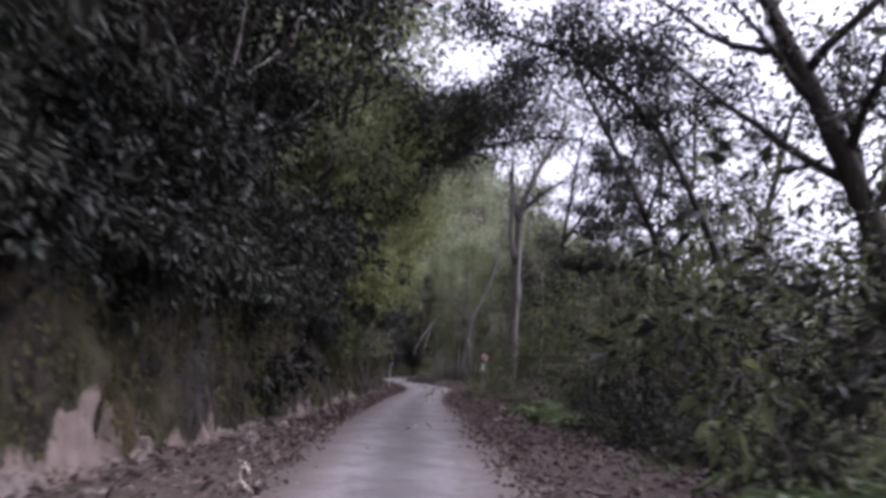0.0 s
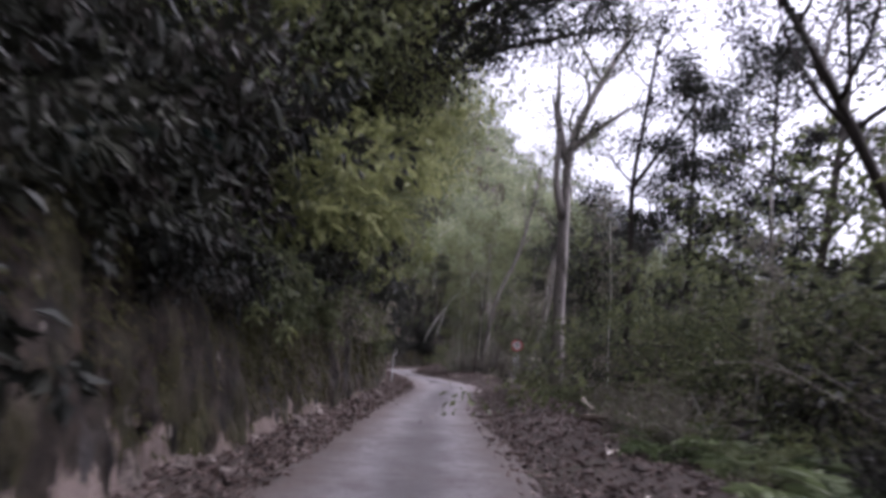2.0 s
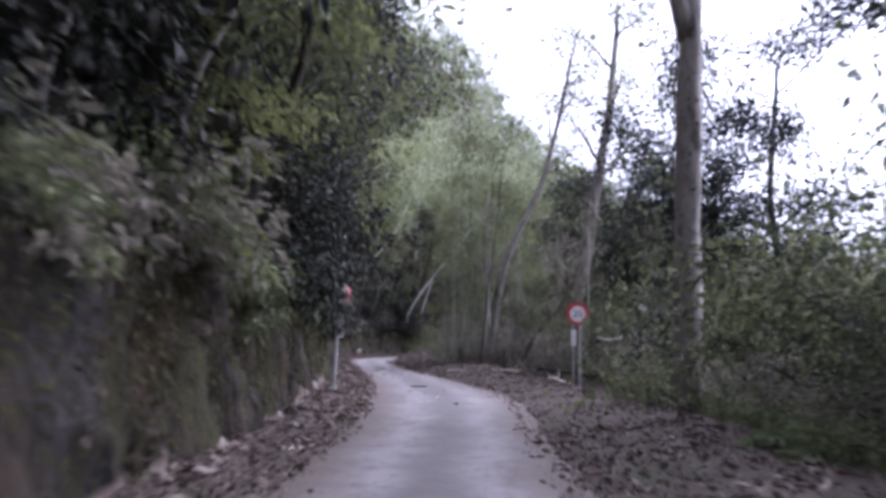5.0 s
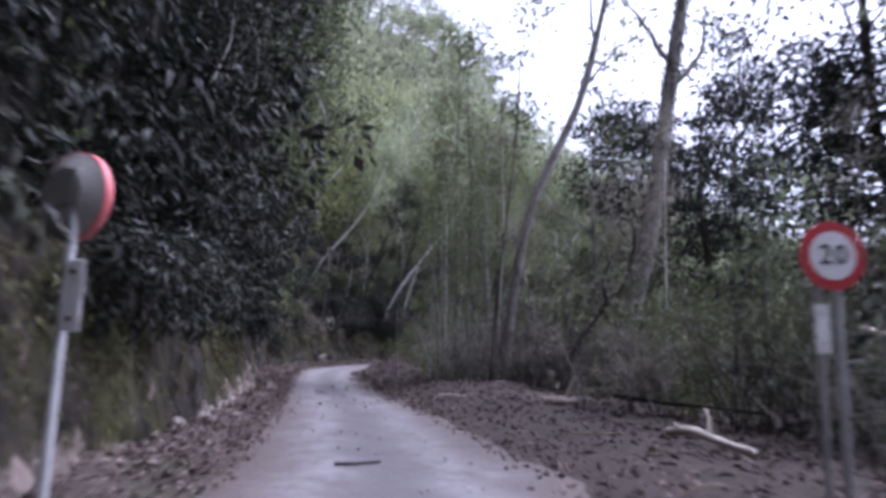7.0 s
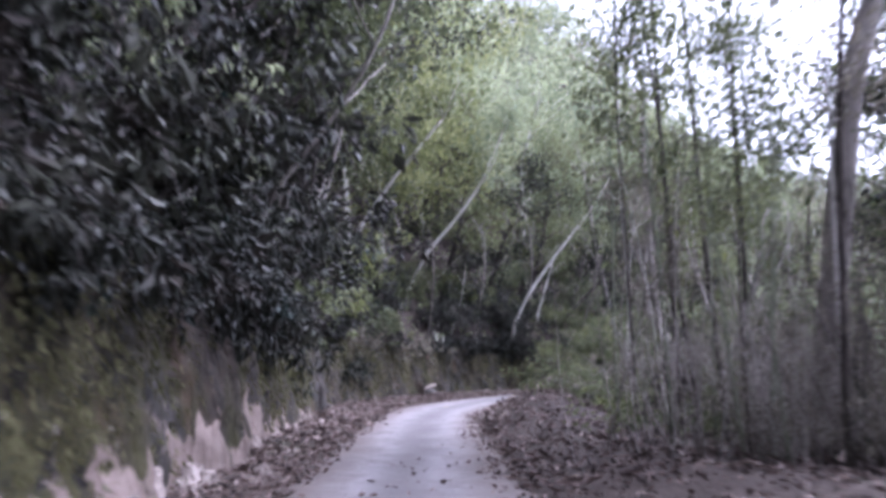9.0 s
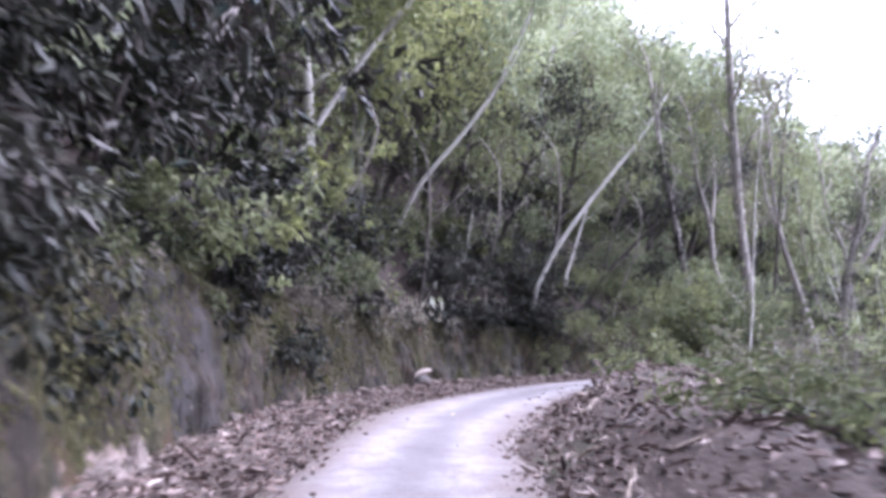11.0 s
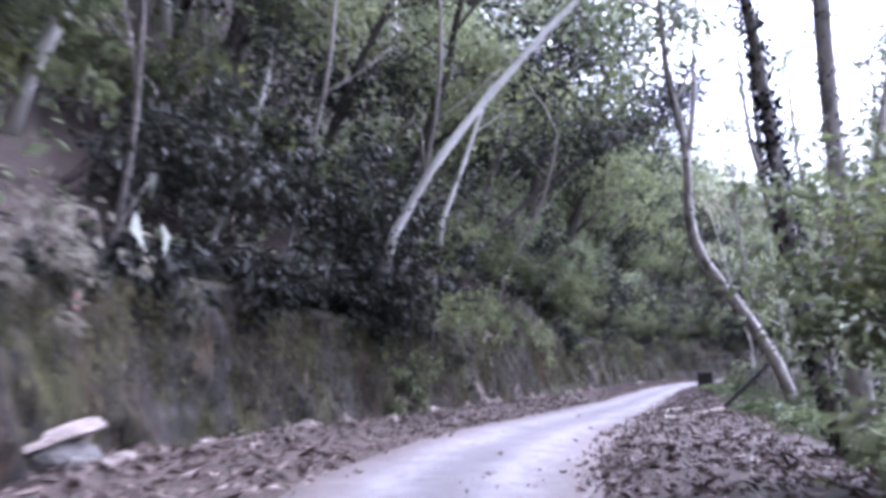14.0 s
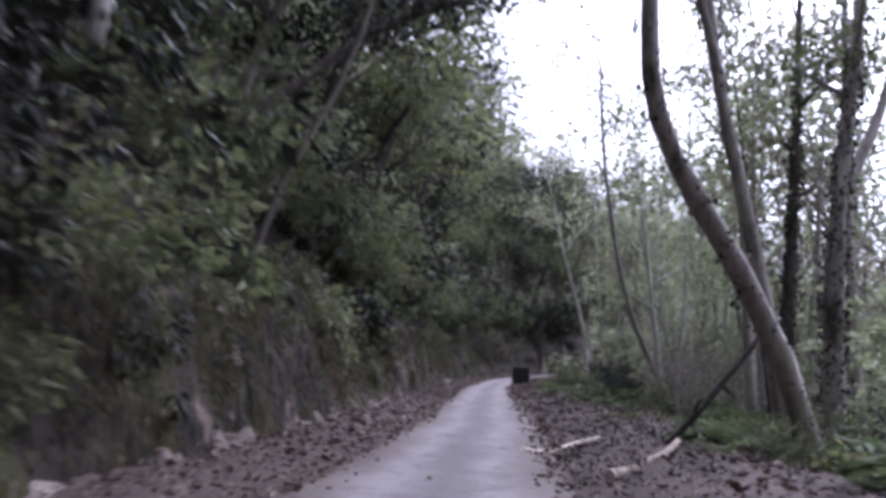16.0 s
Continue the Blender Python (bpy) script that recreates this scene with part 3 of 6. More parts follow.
def shrub(label, leaf, bark, seed, stems=9, length=2.4, arch=-0.16, spread=0.7, count=190, size=0.15, lean=0.5, category="shrub", clump=0.28, name="shrub", group=""):
    """A shrub whose stems arch over towards +x, with drooping leaves along them."""
    rng = np.random.default_rng(seed)
    ob = thing(name, label, category, group)
    lines, base, way = [], [], []
    for k in range(stems):
        az = rng.normal() * spread
        w = np.array([math.cos(az) * lean + 0.1 * rng.normal(), math.sin(az) * max(lean, 0.35), 1.0])
        ln = length * rng.uniform(0.55, 1.15)
        st = shoot(rng, rng.normal(size=3) * [0.22, 0.35, 0.03], w, ln, 8, 0.10, arch)
        lines.append((st[::2], np.linspace(0.022, 0.006, 5), 3))
        for j in range(2):
            i0 = rng.integers(3, 8)
            tw = shoot(rng, st[i0], unit(st[i0] - st[i0 - 1]) + rng.normal(size=3) * 0.6, ln * 0.35, 4, 0.15, arch)
            lines.append((tw[::2], np.linspace(0.010, 0.004, 3), 3))
        for ln_pts, n in [(st, int(count * 0.8))] + [(x[0], count // 3) for x in lines[-2:]]:
            tufts = max(2, n // 13)
            q = (0.25 + 0.75 * rng.random(tufts) ** 0.7) * (len(ln_pts) - 1.001)
            i = q.astype(int)
            along_way = unit(ln_pts[i + 1] - ln_pts[i])
            hub = ln_pts[i] + (ln_pts[i + 1] - ln_pts[i]) * (q - i)[:, None] + rng.normal(size=(tufts, 3)) * clump * 0.75
            k2 = rng.integers(0, tufts, n)
            o = rng.normal(size=(n, 3)) * clump * 0.26
            base.append(hub[k2] + o)
            way.append(unit(o) * 0.7 + along_way[k2] * 0.5 + rng.normal(size=(n, 3)) * 0.3 + [0, 0, -0.5])
    base, way = np.concatenate(base), np.concatenate(way)
    tagged(part_mesh("stem", tubes("stem", lines, bark), ob), kind="stuff")
    part_mesh("foliage", leaves("foliage", base, way, size * 1.2 * rng.uniform(0.5, 1.5, len(base)), leaf, rng, 0.46), ob)
    return ob


def scattered(proto, places):
    """Puts the prototype at the first place and copies of it at the others."""
    proto.matrix_basis = places[0]
    for m in places[1:]:
        copy_thing(proto, m)


def ground_at(x, y):
    return float(ground_height(x, y)[0])



def crown_points(proto):
    """Some hundreds of leaf points of a shrub, in its own space."""
    me = [c for c in proto.children if c.name.startswith("foliage")][0].data
    co = np.empty(len(me.vertices) * 3, np.float32)
    me.vertices.foreach_get("co", co)
    return co.reshape(-1, 3)[::9]


def over_road(points, m, side, low=2.9):
    """Whether leaves hang low over the driven width of the road."""
    m = np.array(m)
    w = points @ m[:3, :3].T + m[:3, 3]
    lt, rt = np.interp(w[:, 1], YS, LEFT), np.interp(w[:, 1], YS, RIGHT)
    inside = (w[:, 0] > lt + 0.1) & (w[:, 0] < rt + 2.5) if side == "bank" else (w[:, 0] < rt + 0.35) & (w[:, 0] > lt - 1)
    return bool((inside & (w[:, 2] < low)).any())

# ---------------------------------------------------------------- shrubs along the top of the bank
rnd = random.Random(7)


def bank_pose(y, d, z_off, scale, turn=0.0, tilt=0.0):
    """On the slope, d metres behind the foot of the bank, +x turned towards the road."""
    p = foot_at(y, d)
    o = foot_at(y, d + 1) - p
    z = bank_height(y) + 0.1 if d < 0.9 else ground_at(*p) - 0.05
    return pose(p[0], p[1], z + z_off, 0, tilt, math.degrees(math.atan2(-o[1], -o[0])) + turn) @ Matrix.Scale(scale, 4)


B1, B2 = "shrubs on the bank", "thicket on the slope"
# kinds 0 and 3 of both lists have canopy shade put into their leaf colour
fringe = [shrub("drooping shrub with shade-darkened green leaves hanging over the earth bank", LEAF_DARK_SHADED, BARK_DARK, 11, 9, 1.5, -0.34, 0.8, 100, 0.12, 1.0, group=B1),
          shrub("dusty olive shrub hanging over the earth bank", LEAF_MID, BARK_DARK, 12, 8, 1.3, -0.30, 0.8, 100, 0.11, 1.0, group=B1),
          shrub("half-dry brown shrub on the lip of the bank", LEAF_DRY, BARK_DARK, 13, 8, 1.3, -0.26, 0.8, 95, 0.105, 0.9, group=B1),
          shrub("broad-leaved shrub with shade-darkened leaves on the lip of the bank", LEAF_DARK_SHADED, BARK_DARK, 14, 8, 1.7, -0.24, 0.8, 90, 0.16, 0.9, group=B1)]
thicket = [shrub("tall thicket shrub with shade-darkened green leaves on the slope", LEAF_DARK_SHADED, BARK_DARK, 21, 10, 3.6, -0.12, 0.8, 120, 0.18, 0.55, clump=0.42, name="thicket", group=B2),
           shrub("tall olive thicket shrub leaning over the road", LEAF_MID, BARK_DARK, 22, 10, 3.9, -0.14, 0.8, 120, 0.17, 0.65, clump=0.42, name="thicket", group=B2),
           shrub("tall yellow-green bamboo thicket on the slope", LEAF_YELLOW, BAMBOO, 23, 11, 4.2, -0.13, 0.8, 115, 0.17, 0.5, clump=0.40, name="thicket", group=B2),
           shrub("tall thicket shrub with long drooping shade-darkened leaves", LEAF_DARK_SHADED, BARK_DARK, 24, 9, 4.2, -0.15, 0.7, 120, 0.17, 0.7, clump=0.4, name="thicket", group=B2),
           shrub("tall thicket shrub with haze-paled green leaves on the slope", LEAF_HILL_HAZED, BARK_PALE, 25, 10, 3.9, -0.13, 0.8, 120, 0.17, 0.55, clump=0.42, name="thicket", group=B2)]
put = {id(p): [] for p in fringe + thicket}
y = -7.0
while y < 124:
    kinds = [1, 2, 1, 0] if y > 89 else [0, 0, 3] if y > 82 or y < 20 else [0, 0, 3, 1, 2] if y > 66 else [0, 0, 3] if y > 42 else [1, 1, 0, 2, 3]
    if abs(y - 44.6) < 1.9:
        y += 0.5
        continue
    plant, d, up = fringe[rnd.choice(kinds)], rnd.uniform(0.8, 1.3) if y > 66 else rnd.uniform(0.35, 0.75), 0.2 if y > 66 else 0.0
    scale, turn, tilt = rnd.uniform(0.75, 1.15), rnd.uniform(-30, 30), rnd.uniform(-8, 14)
    pts = crown_points(plant)
    while tilt > -40 and over_road(pts, bank_pose(y, d, up, scale, turn, tilt), "bank"):
        d, tilt, turn = d + 0.1, tilt - 4, turn * 0.8
    put[id(plant)].append(bank_pose(y, d, up, scale, turn, tilt))
    y += rnd.uniform(0.85, 1.3) if y < 100 else 1.3
y = -6.0
while y < 126:
    yellow = 20.5 < y < 41
    for d in (rnd.uniform(1.1, 1.9) + (0.8 if 78 < y < 98 else 0.0), rnd.uniform(2.8, 4.2)):
        # kind 4 brings in the haze-paled leaves, mostly farther up the slope
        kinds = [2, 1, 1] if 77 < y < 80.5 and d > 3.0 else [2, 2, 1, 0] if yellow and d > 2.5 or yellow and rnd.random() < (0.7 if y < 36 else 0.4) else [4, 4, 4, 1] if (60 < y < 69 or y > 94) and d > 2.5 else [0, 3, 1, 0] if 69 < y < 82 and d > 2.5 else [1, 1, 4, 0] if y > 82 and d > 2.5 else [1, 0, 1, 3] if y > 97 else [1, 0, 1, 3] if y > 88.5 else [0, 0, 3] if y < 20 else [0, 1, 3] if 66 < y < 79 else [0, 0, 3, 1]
        plant, yb, scale, turn, tilt = thicket[rnd.choice(kinds)], y + rnd.uniform(-0.5, 0.5), rnd.uniform(0.75, 1.2), rnd.uniform(-35, 35), rnd.uniform(-5, 12)
        pts = crown_points(plant)
        while d < 6 and over_road(pts, bank_pose(yb, d, -0.1, scale, turn, tilt), "bank"):
            d, tilt = d + 0.3, tilt - 2
        put[id(plant)].append(bank_pose(yb, d, -0.1, scale, turn, tilt))
    y += rnd.uniform(1.6, 2.3) if y < 97 else 0.85
for y, d, k, scale in [(87.2, 1.0, 3, 0.8), (88.2, 1.4, 0, 0.9), (89.2, 1.0, 1, 0.8)]:
    put[id(thicket[k])].append(bank_pose(y, d, -0.1, scale, rnd.uniform(-25, 25), rnd.uniform(-14, -4)))
for y, d, k, scale in [(87.2, 0.8, 0, 1.15), (88.0, 0.9, 1, 1.2)]:
    put[id(fringe[k])].append(bank_pose(y, d, 0.15, scale, rnd.uniform(-25, 25), rnd.uniform(-12, -4)))
for p in fringe + thicket:
    scattered(p, put[id(p)])

# ---------------------------------------------------------------- trees on the hillside
hill = []
for k, (lf, bk, lab) in enumerate([(LEAF_HILL_HAZED, BARK_PALE, "slender green hillside tree with a pale trunk"), (LEAF_MID, BARK_DARK, "olive hillside tree with a dense crown"),
                                   (LEAF_HILL_HAZED, BARK_WHITE, "hillside tree with a whitish trunk and thin crown"), (LEAF_DARK_SHADED, BARK_DARK, "dark green tree on the hillside"),
                                   (LEAF_YELLOW, BARK_PALE, "yellow-green tree on the hillside")]):
    hill.append(tree(lab, "tree", [(0, 0, 0), (0.3, 0.1, 2.5), (0.2 - 0.2 * k, 0.3, 5), (0.6, 0.2, 7.2)], 0.13, 0.05, bk, lf, 7, 2.3, 0.3, 1.25, 22, 0.26, 0.7, 0.08, 3,
                     group="trees on the hillside", seed=40 + k, joined=True))
put = {id(p): [] for p in hill}
spots = []
for _ in range(5000):
    y, d = along(rnd.uniform(0.06, 1)), 4.5 + 75 * rnd.random() ** 1.3
    p = foot_at(y, d)
    if d > 26 and y < 30 or any((p[0] - q[0]) ** 2 + (p[1] - q[1]) ** 2 < (1.5 + d * 0.04) ** 2 for q in spots):
        continue
    spots.append((p[0], p[1], d, y))
near = sorted(spots, key=lambda q: q[2] + max(0, 12 - q[3]) + max(0, q[3] - 112))[:95]
for x, yb, d, y in near:
    kinds = [3, 3, 3, 1] if y < 22 else [1, 0, 2, 4] if d < 10 and 78 < y < 92 else [0, 0, 2, 4] if d < 9 and y > 70 else [0, 0, 1, 2, 4]
    put[id(hill[rnd.choice(kinds)])].append(pose(x, yb, ground_at(x, yb) - 0.1, rnd.uniform(-7, 7), rnd.uniform(-7, 7), rnd.uniform(0, 360)) @ Matrix.Scale(rnd.uniform(0.8, 1.3) if y < 48 or y > 84 else rnd.uniform(1.05, 1.6), 4))
for y, d, k, sc in [(62, 8.5, 0, 1.7), (64.5, 7.0, 4, 1.6), (67, 9.0, 0, 1.8), (69, 6.5, 4, 1.7), (71, 9.5, 1, 1.9), (73.5, 7.5, 0, 1.7), (76, 9.5, 4, 1.8), (79, 8, 0, 1.7), (81, 10.5, 0, 1.8), (84, 9, 1, 1.6), (87, 10, 0, 1.6)]:
    p = foot_at(y, d)
    put[id(hill[k])].append(pose(p[0], p[1], ground_at(*p) - 0.1, 0, 0, rnd.uniform(0, 360)) @ Matrix.Scale(sc, 4))
for p in hill:
    scattered(p, put[id(p)])


# kinds 0 and 1 wear the leaf colour that is darkened for shade
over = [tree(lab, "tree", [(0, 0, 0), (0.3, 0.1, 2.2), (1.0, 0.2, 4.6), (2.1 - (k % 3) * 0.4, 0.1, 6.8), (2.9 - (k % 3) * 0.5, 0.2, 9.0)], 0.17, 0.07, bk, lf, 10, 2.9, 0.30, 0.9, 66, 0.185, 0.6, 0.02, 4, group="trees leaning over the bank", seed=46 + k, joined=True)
        for k, (lf, bk, lab) in enumerate([(LEAF_DARK_SHADED, BARK_DARK, "dense tree with shade-darkened leaves leaning over the road from the bank"), (LEAF_DARK_SHADED, BARK_PALE, "tree with drooping limbs and shade-darkened leaves above the bank"),
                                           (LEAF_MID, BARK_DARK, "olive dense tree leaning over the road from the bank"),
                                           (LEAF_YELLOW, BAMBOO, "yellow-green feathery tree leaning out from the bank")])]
put = {id(p): [] for p in over}
for y, d, sc, k in [(3, 2.6, 0.9, 0), (8.5, 3.2, 1.0, 1), (11.2, 2.0, 1.15, 0), (14, 2.6, 1.0, 0), (16.6, 1.9, 1.15, 1), (21.5, 1.9, 1.1, 2), (19, 3.0, 1.05, 1), (24, 2.4, 1.0, 3), (29, 1.6, 0.95, 3), (32, 1.4, 0.85, 3), (35.5, 1.6, 1.0, 3), (38.5, 0.9, 0.85, 2),
                     (41, 2.4, 1.1, 3), (42.8, 2.0, 1.0, 0), (44.5, 3.5, 1.1, 0), (46.8, 2.2, 1.1, 1), (48.8, 2.0, 1.05, 0), (51.5, 2.4, 1.1, 0), (53.6, 2.6, 1.0, 1), (55.6, 2.2, 1.1, 0), (57.5, 3.2, 1.3, 0), (60, 3.4, 1.3, 1), (62.5, 2.6, 1.3, 2), (65, 2.6, 1.35, 1), (67.5, 2.2, 1.4, 2), (70.5, 2.4, 1.3, 0), (73.5, 2.6, 1.2, 2),
                     (77, 4.6, 1.0, 1), (80.3, 2.6, 1.2, 3), (83, 3.6, 0.9, 0), (85.5, 3.0, 0.9, 2), (88, 2.6, 0.9, 0), (91, 2.6, 0.9, 2), (94.5, 2.4, 0.95, 1), (98, 2.0, 1.25, 2), (101.5, 1.8, 1.25, 2), (105, 2.8, 1.15, 2), (109, 2.6, 1.1, 1), (112, 2.6, 1.0, 2),
                     (115, 3, 1.0, 0), (117.5, 3, 1.0, 2), (119.5, 3, 1.0, 0), (121, 2.6, 1.0, 1), (122.5, 3, 1.0, 2), (124, 3, 1.0, 0)]:
    put[id(over[k])].append(bank_pose(y, d, -0.15, sc, rnd.uniform(-35, 35), rnd.uniform(-4, 5)))
for p in over:
    scattered(p, put[id(p)])


# these crowns, too, have their shade painted into the leaf colour
tree("dense tree with shade-darkened leaves arching over the road", "tree", [(8.0, 18.6, -0.7), (7.5, 18.8, 4.5), (5.9, 19.2, 8.6), (3.6, 19.8, 10.8), (1.6, 20.2, 11.6)], 0.12, 0.06, BARK_DARK, LEAF_DARK_SHADED, 13, 2.3, 0.55, 0.7, 70, 0.15, 0.4, -0.02, seed=58)
tree("tree with shade-darkened leaves reaching far out over the road", "tree", [(-5.8, 25, 3.8), (-4.9, 25, 6.4), (-3.2, 25, 8.6), (-1.4, 25.2, 10.2), (0.2, 25.5, 11.4)], 0.2, 0.07, BARK_DARK, LEAF_DARK_SHADED, 11, 2.3, 0.42, 0.8, 90, 0.15, 0.6, -0.02, seed=57)
tree("broad tree with shade-darkened leaves hanging over the road", "tree", [(-5.8, 28.6, 4.0), (-4.6, 28.6, 7.4), (-2.6, 28.8, 9.4), (-0.2, 29, 11.2), (2.6, 29.2, 12.6)], 0.22, 0.08, BARK_DARK, LEAF_DARK_SHADED, 16, 2.7, 0.34, 1.0, 120, 0.16, 0.8, -0.05, seed=116)

tree("tree with shade-darkened leaves reaching far out over the road", "tree", [(-5.8, 33, 4.2), (-4.7, 33, 8.0), (-2.4, 33.2, 10.6), (0.8, 33.4, 12.0), (3.8, 33.6, 12.8)], 0.2, 0.08, BARK_DARK, LEAF_DARK_SHADED, 12, 2.8, 0.4, 0.8, 75, 0.14, 0.45, 0.0, seed=59)


def woods(name, label, places, mat, bark, seed, per=210, size=0.58, tall=(8, 14)):
    """Far trees that nobody could count: trunks with ragged crowns, as one object of stuff."""
    rg = np.random.default_rng(seed)
    base, way, sizes, lines = [], [], [], []
    for x, y in places:
        z, h = ground_at(x, y), rg.uniform(*tall)
        top = np.array([x + rg.normal() * 0.6, y + rg.normal() * 0.6, z + h * 0.85])
        lines.append((bend([(x, y, z - 0.3), (x + rg.normal() * 0.3, y, z + h * 0.4), tuple(top)], 5), np.linspace(0.13, 0.04, 5), 4))
        clumps = np.array([x, y, z + h * 0.62]) + rg.normal(size=(9, 3)) * [1.3, 1.3, h * 0.17]
        c = clumps[rg.integers(0, 9, per)] + rg.normal(size=(per, 3)) * [0.75, 0.75, 0.5]
        base.append(c)
        way.append(rg.normal(size=(per, 3)) + [0, 0, -0.2])
        sizes.append(size * rg.uniform(0.6, 1.4, per))
    ob = tagged(new(name, leaves(name, np.concatenate(base), np.concatenate(way), np.concatenate(sizes), mat, rg, 0.55)), label, "woods", kind="stuff")
    part_mesh("trunks", tubes("trunks", lines, bark), ob, "thin pale trunks")
    return ob


far = [q for q in spots if q not in near]
# haze over the woods is painted into their pale leaf colour
woods("far_hill_woods", "haze-paled green woods covering the far hillside", [q[:2] for q in far[::3]], LEAF_HILL_HAZED, BARK_PALE, 51)
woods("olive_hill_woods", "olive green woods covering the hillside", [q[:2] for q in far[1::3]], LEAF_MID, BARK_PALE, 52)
woods("mixed_hill_woods", "mixed dull green woods covering the hillside", [q[:2] for q in far[2::3]], LEAF_HILL_HAZED, BARK_DARK, 53)
vs = []
for _ in range(900):
    y = rnd.uniform(-10, 122)
    x = right_at(y) + 13 + 75 * rnd.random() ** 1.6
    if bank_distance(np.array([x]), np.array([y]))[0] < -9 and not any((x - a) ** 2 + (y - b) ** 2 < 7 for a, b in vs):
        vs.append((x, y))
woods("valley_woods", "dull green woods on the slope falling to the valley", vs[::2], LEAF_HILL_HAZED, BARK_PALE, 54, 300, 0.42, (5, 10))
woods("dry_valley_woods", "grey-brown half-bare woods on the valley side", vs[1::2], LEAF_DRY, BARK_PALE, 55, 130, 0.36, (5, 10))

edge = []
for _ in range(400):
    y, x = rnd.uniform(10, 58), rnd.uniform(9.5, 30)
    if not any((x - a) ** 2 + (y - b) ** 2 < 5 for a, b in edge) and len(edge) < 80:
        edge.append((x, y))
woods("valley_edge_woods", "dull olive young woods along the edge of the valley", edge, LEAF_MID, BARK_PALE, 56, 420, 0.26, (5, 10))

# undergrowth that covers the hillside between the trees
rng = np.random.default_rng(5)
n = 52000
yy, dd = np.interp(rng.uniform(0.05, 1, n) * ARC_END, ARC, YS), 1.5 + 75 * rng.random(n) ** 1.5
pp = np.stack([np.interp(yy, YS, FOOT) + np.interp(yy, YS, FOOT_OUT[:, 0]) * dd, yy + np.interp(yy, YS, FOOT_OUT[:, 1]) * dd], 1)
keep = bank_distance(pp[:, 0], pp[:, 1]) > 1.2
pp, dd = pp[keep], dd[keep]
base = np.stack([pp[:, 0], pp[:, 1], ground_height(pp[:, 0], pp[:, 1]) + rng.random(len(pp)) ** 2 * (0.7 + dd * 0.05)], 1)
# undergrowth shares the leaf colour lightened for haze
tagged(new("hillside_undergrowth", leaves("hillside_undergrowth", base, rng.normal(size=base.shape) * [1, 1, 0.5] + [0, 0, 0.35], (0.22 + dd * 0.011) * rng.uniform(0.6, 1.4, len(dd)), LEAF_HILL_HAZED, rng, 0.55)),
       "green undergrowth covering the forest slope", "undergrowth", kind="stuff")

tree("leafy tree reaching over the road from the bank", "tree", [(-1.9, 93.0, 2.1), (-0.6, 93.0, 4.4), (1.6, 93.2, 6.6), (4.2, 93.5, 8.2), (6.0, 93.8, 9.2)], 0.12, 0.05, BARK_DARK, LEAF_DARK_SHADED, 10, 2.0, 0.45, 0.6, 34, 0.15, 0.5, 0.0, seed=117)
# white leaning trunks above the far bank
tree("bare white trunk leaning over the slope", "tree", [(-8.6, 83, 4.2), (-7.2, 82, 6.5), (-5.9, 82, 7.9), (-4.7, 82, 9.5), (-3.6, 82, 12)], 0.082, 0.045, BARK_WHITE, LEAF_HILL_HAZED, 3, 1.8, 0.7, 1.0, 22, 0.26, seed=60)
tree("bare white trunk leaning over the slope", "tree", [(-3.7, 87.4, 3.2), (-2.8, 87.1, 4.95), (-1.7, 87.2, 6.5), (-0.5, 87.2, 8.0), (0.5, 87.5, 9.2), (1.6, 87.6, 11)], 0.09, 0.05, BARK_WHITE, LEAF_HILL_HAZED, 3, 1.6, 0.7, 1.0, 22, 0.26, seed=61)
tree("short pale trunk beside a leaning tree", "tree", [(-2.4, 88.9, 4.0), (-1.9, 88.9, 5.5), (-1.5, 88.9, 6.8)], 0.06, 0.04, BARK_WHITE, None, 1, 0.8, 0.8, seed=62)
tree("pale trunk leaning out of the thicket", "tree", [(-9.4, 76, 5.4), (-8.3, 76, 7.1), (-7.3, 76, 8.5), (-5.5, 76, 10.6)], 0.08, 0.04, BARK_WHITE, LEAF_YELLOW, 3, 1.6, 0.6, 1.0, 24, 0.24, seed=63)
tree("pale sapling leaning above the bank", "tree", [(-6.95, 86.0, 2.0), (-6.75, 86.0, 2.8), (-6.5, 86.0, 3.5), (-6.15, 86.0, 4.6), (-5.9, 86.0, 6.2)], 0.06, 0.03, BARK_WHITE, LEAF_DARK_SHADED, 3, 0.8, 0.7, 0.5, 20, 0.14, seed=64)

# ---------------------------------------------------------------- trees on the valley side
V = "trees on the valley side"
tree("tall grey tree forking high above the road", "tree", [(4.0, 41.2, -0.1), (4.05, 41.2, 2.3), (4.15, 41.2, 5.2), (4.25, 41.2, 8.1), (4.35, 41.2, 10.8), (5.2, 41.2, 13), (6.6, 41.2, 15.5)], 0.29, 0.14, BARK_PALE, LEAF_MID, 6, 3.4, 0.66, 0.8, 34, 0.16, 0.45, seed=70, group=V, ivy=500,
     forks=[[(4.3, 41.2, 10.2), (3.85, 41.2, 12.4), (3.9, 41.3, 15)], [(4.2, 41.2, 7.6), (3.75, 41.0, 9.2), (3.95, 41.1, 11.2), (3.6, 41.2, 13.5)], [(4.35, 41.2, 10.8), (5.7, 41.1, 11.9), (7.3, 41, 13.0)]])
tree("tall forked tree with a dark trunk", "tree", [(6.2, 38, -0.3), (6.3, 38, 4), (6.4, 38, 6.4), (6.4, 38, 8.4), (6.9, 38, 11.1), (7.4, 38, 14)], 0.14, 0.07, BARK_DARK, LEAF_DARK_SHADED, 6, 3.0, 0.55, 1.0, 34, 0.16, 0.45, seed=71, group=V,
     forks=[[(6.4, 38, 8.3), (7.3, 38, 9.6), (8.6, 38, 11.4), (9.4, 38, 13)]])
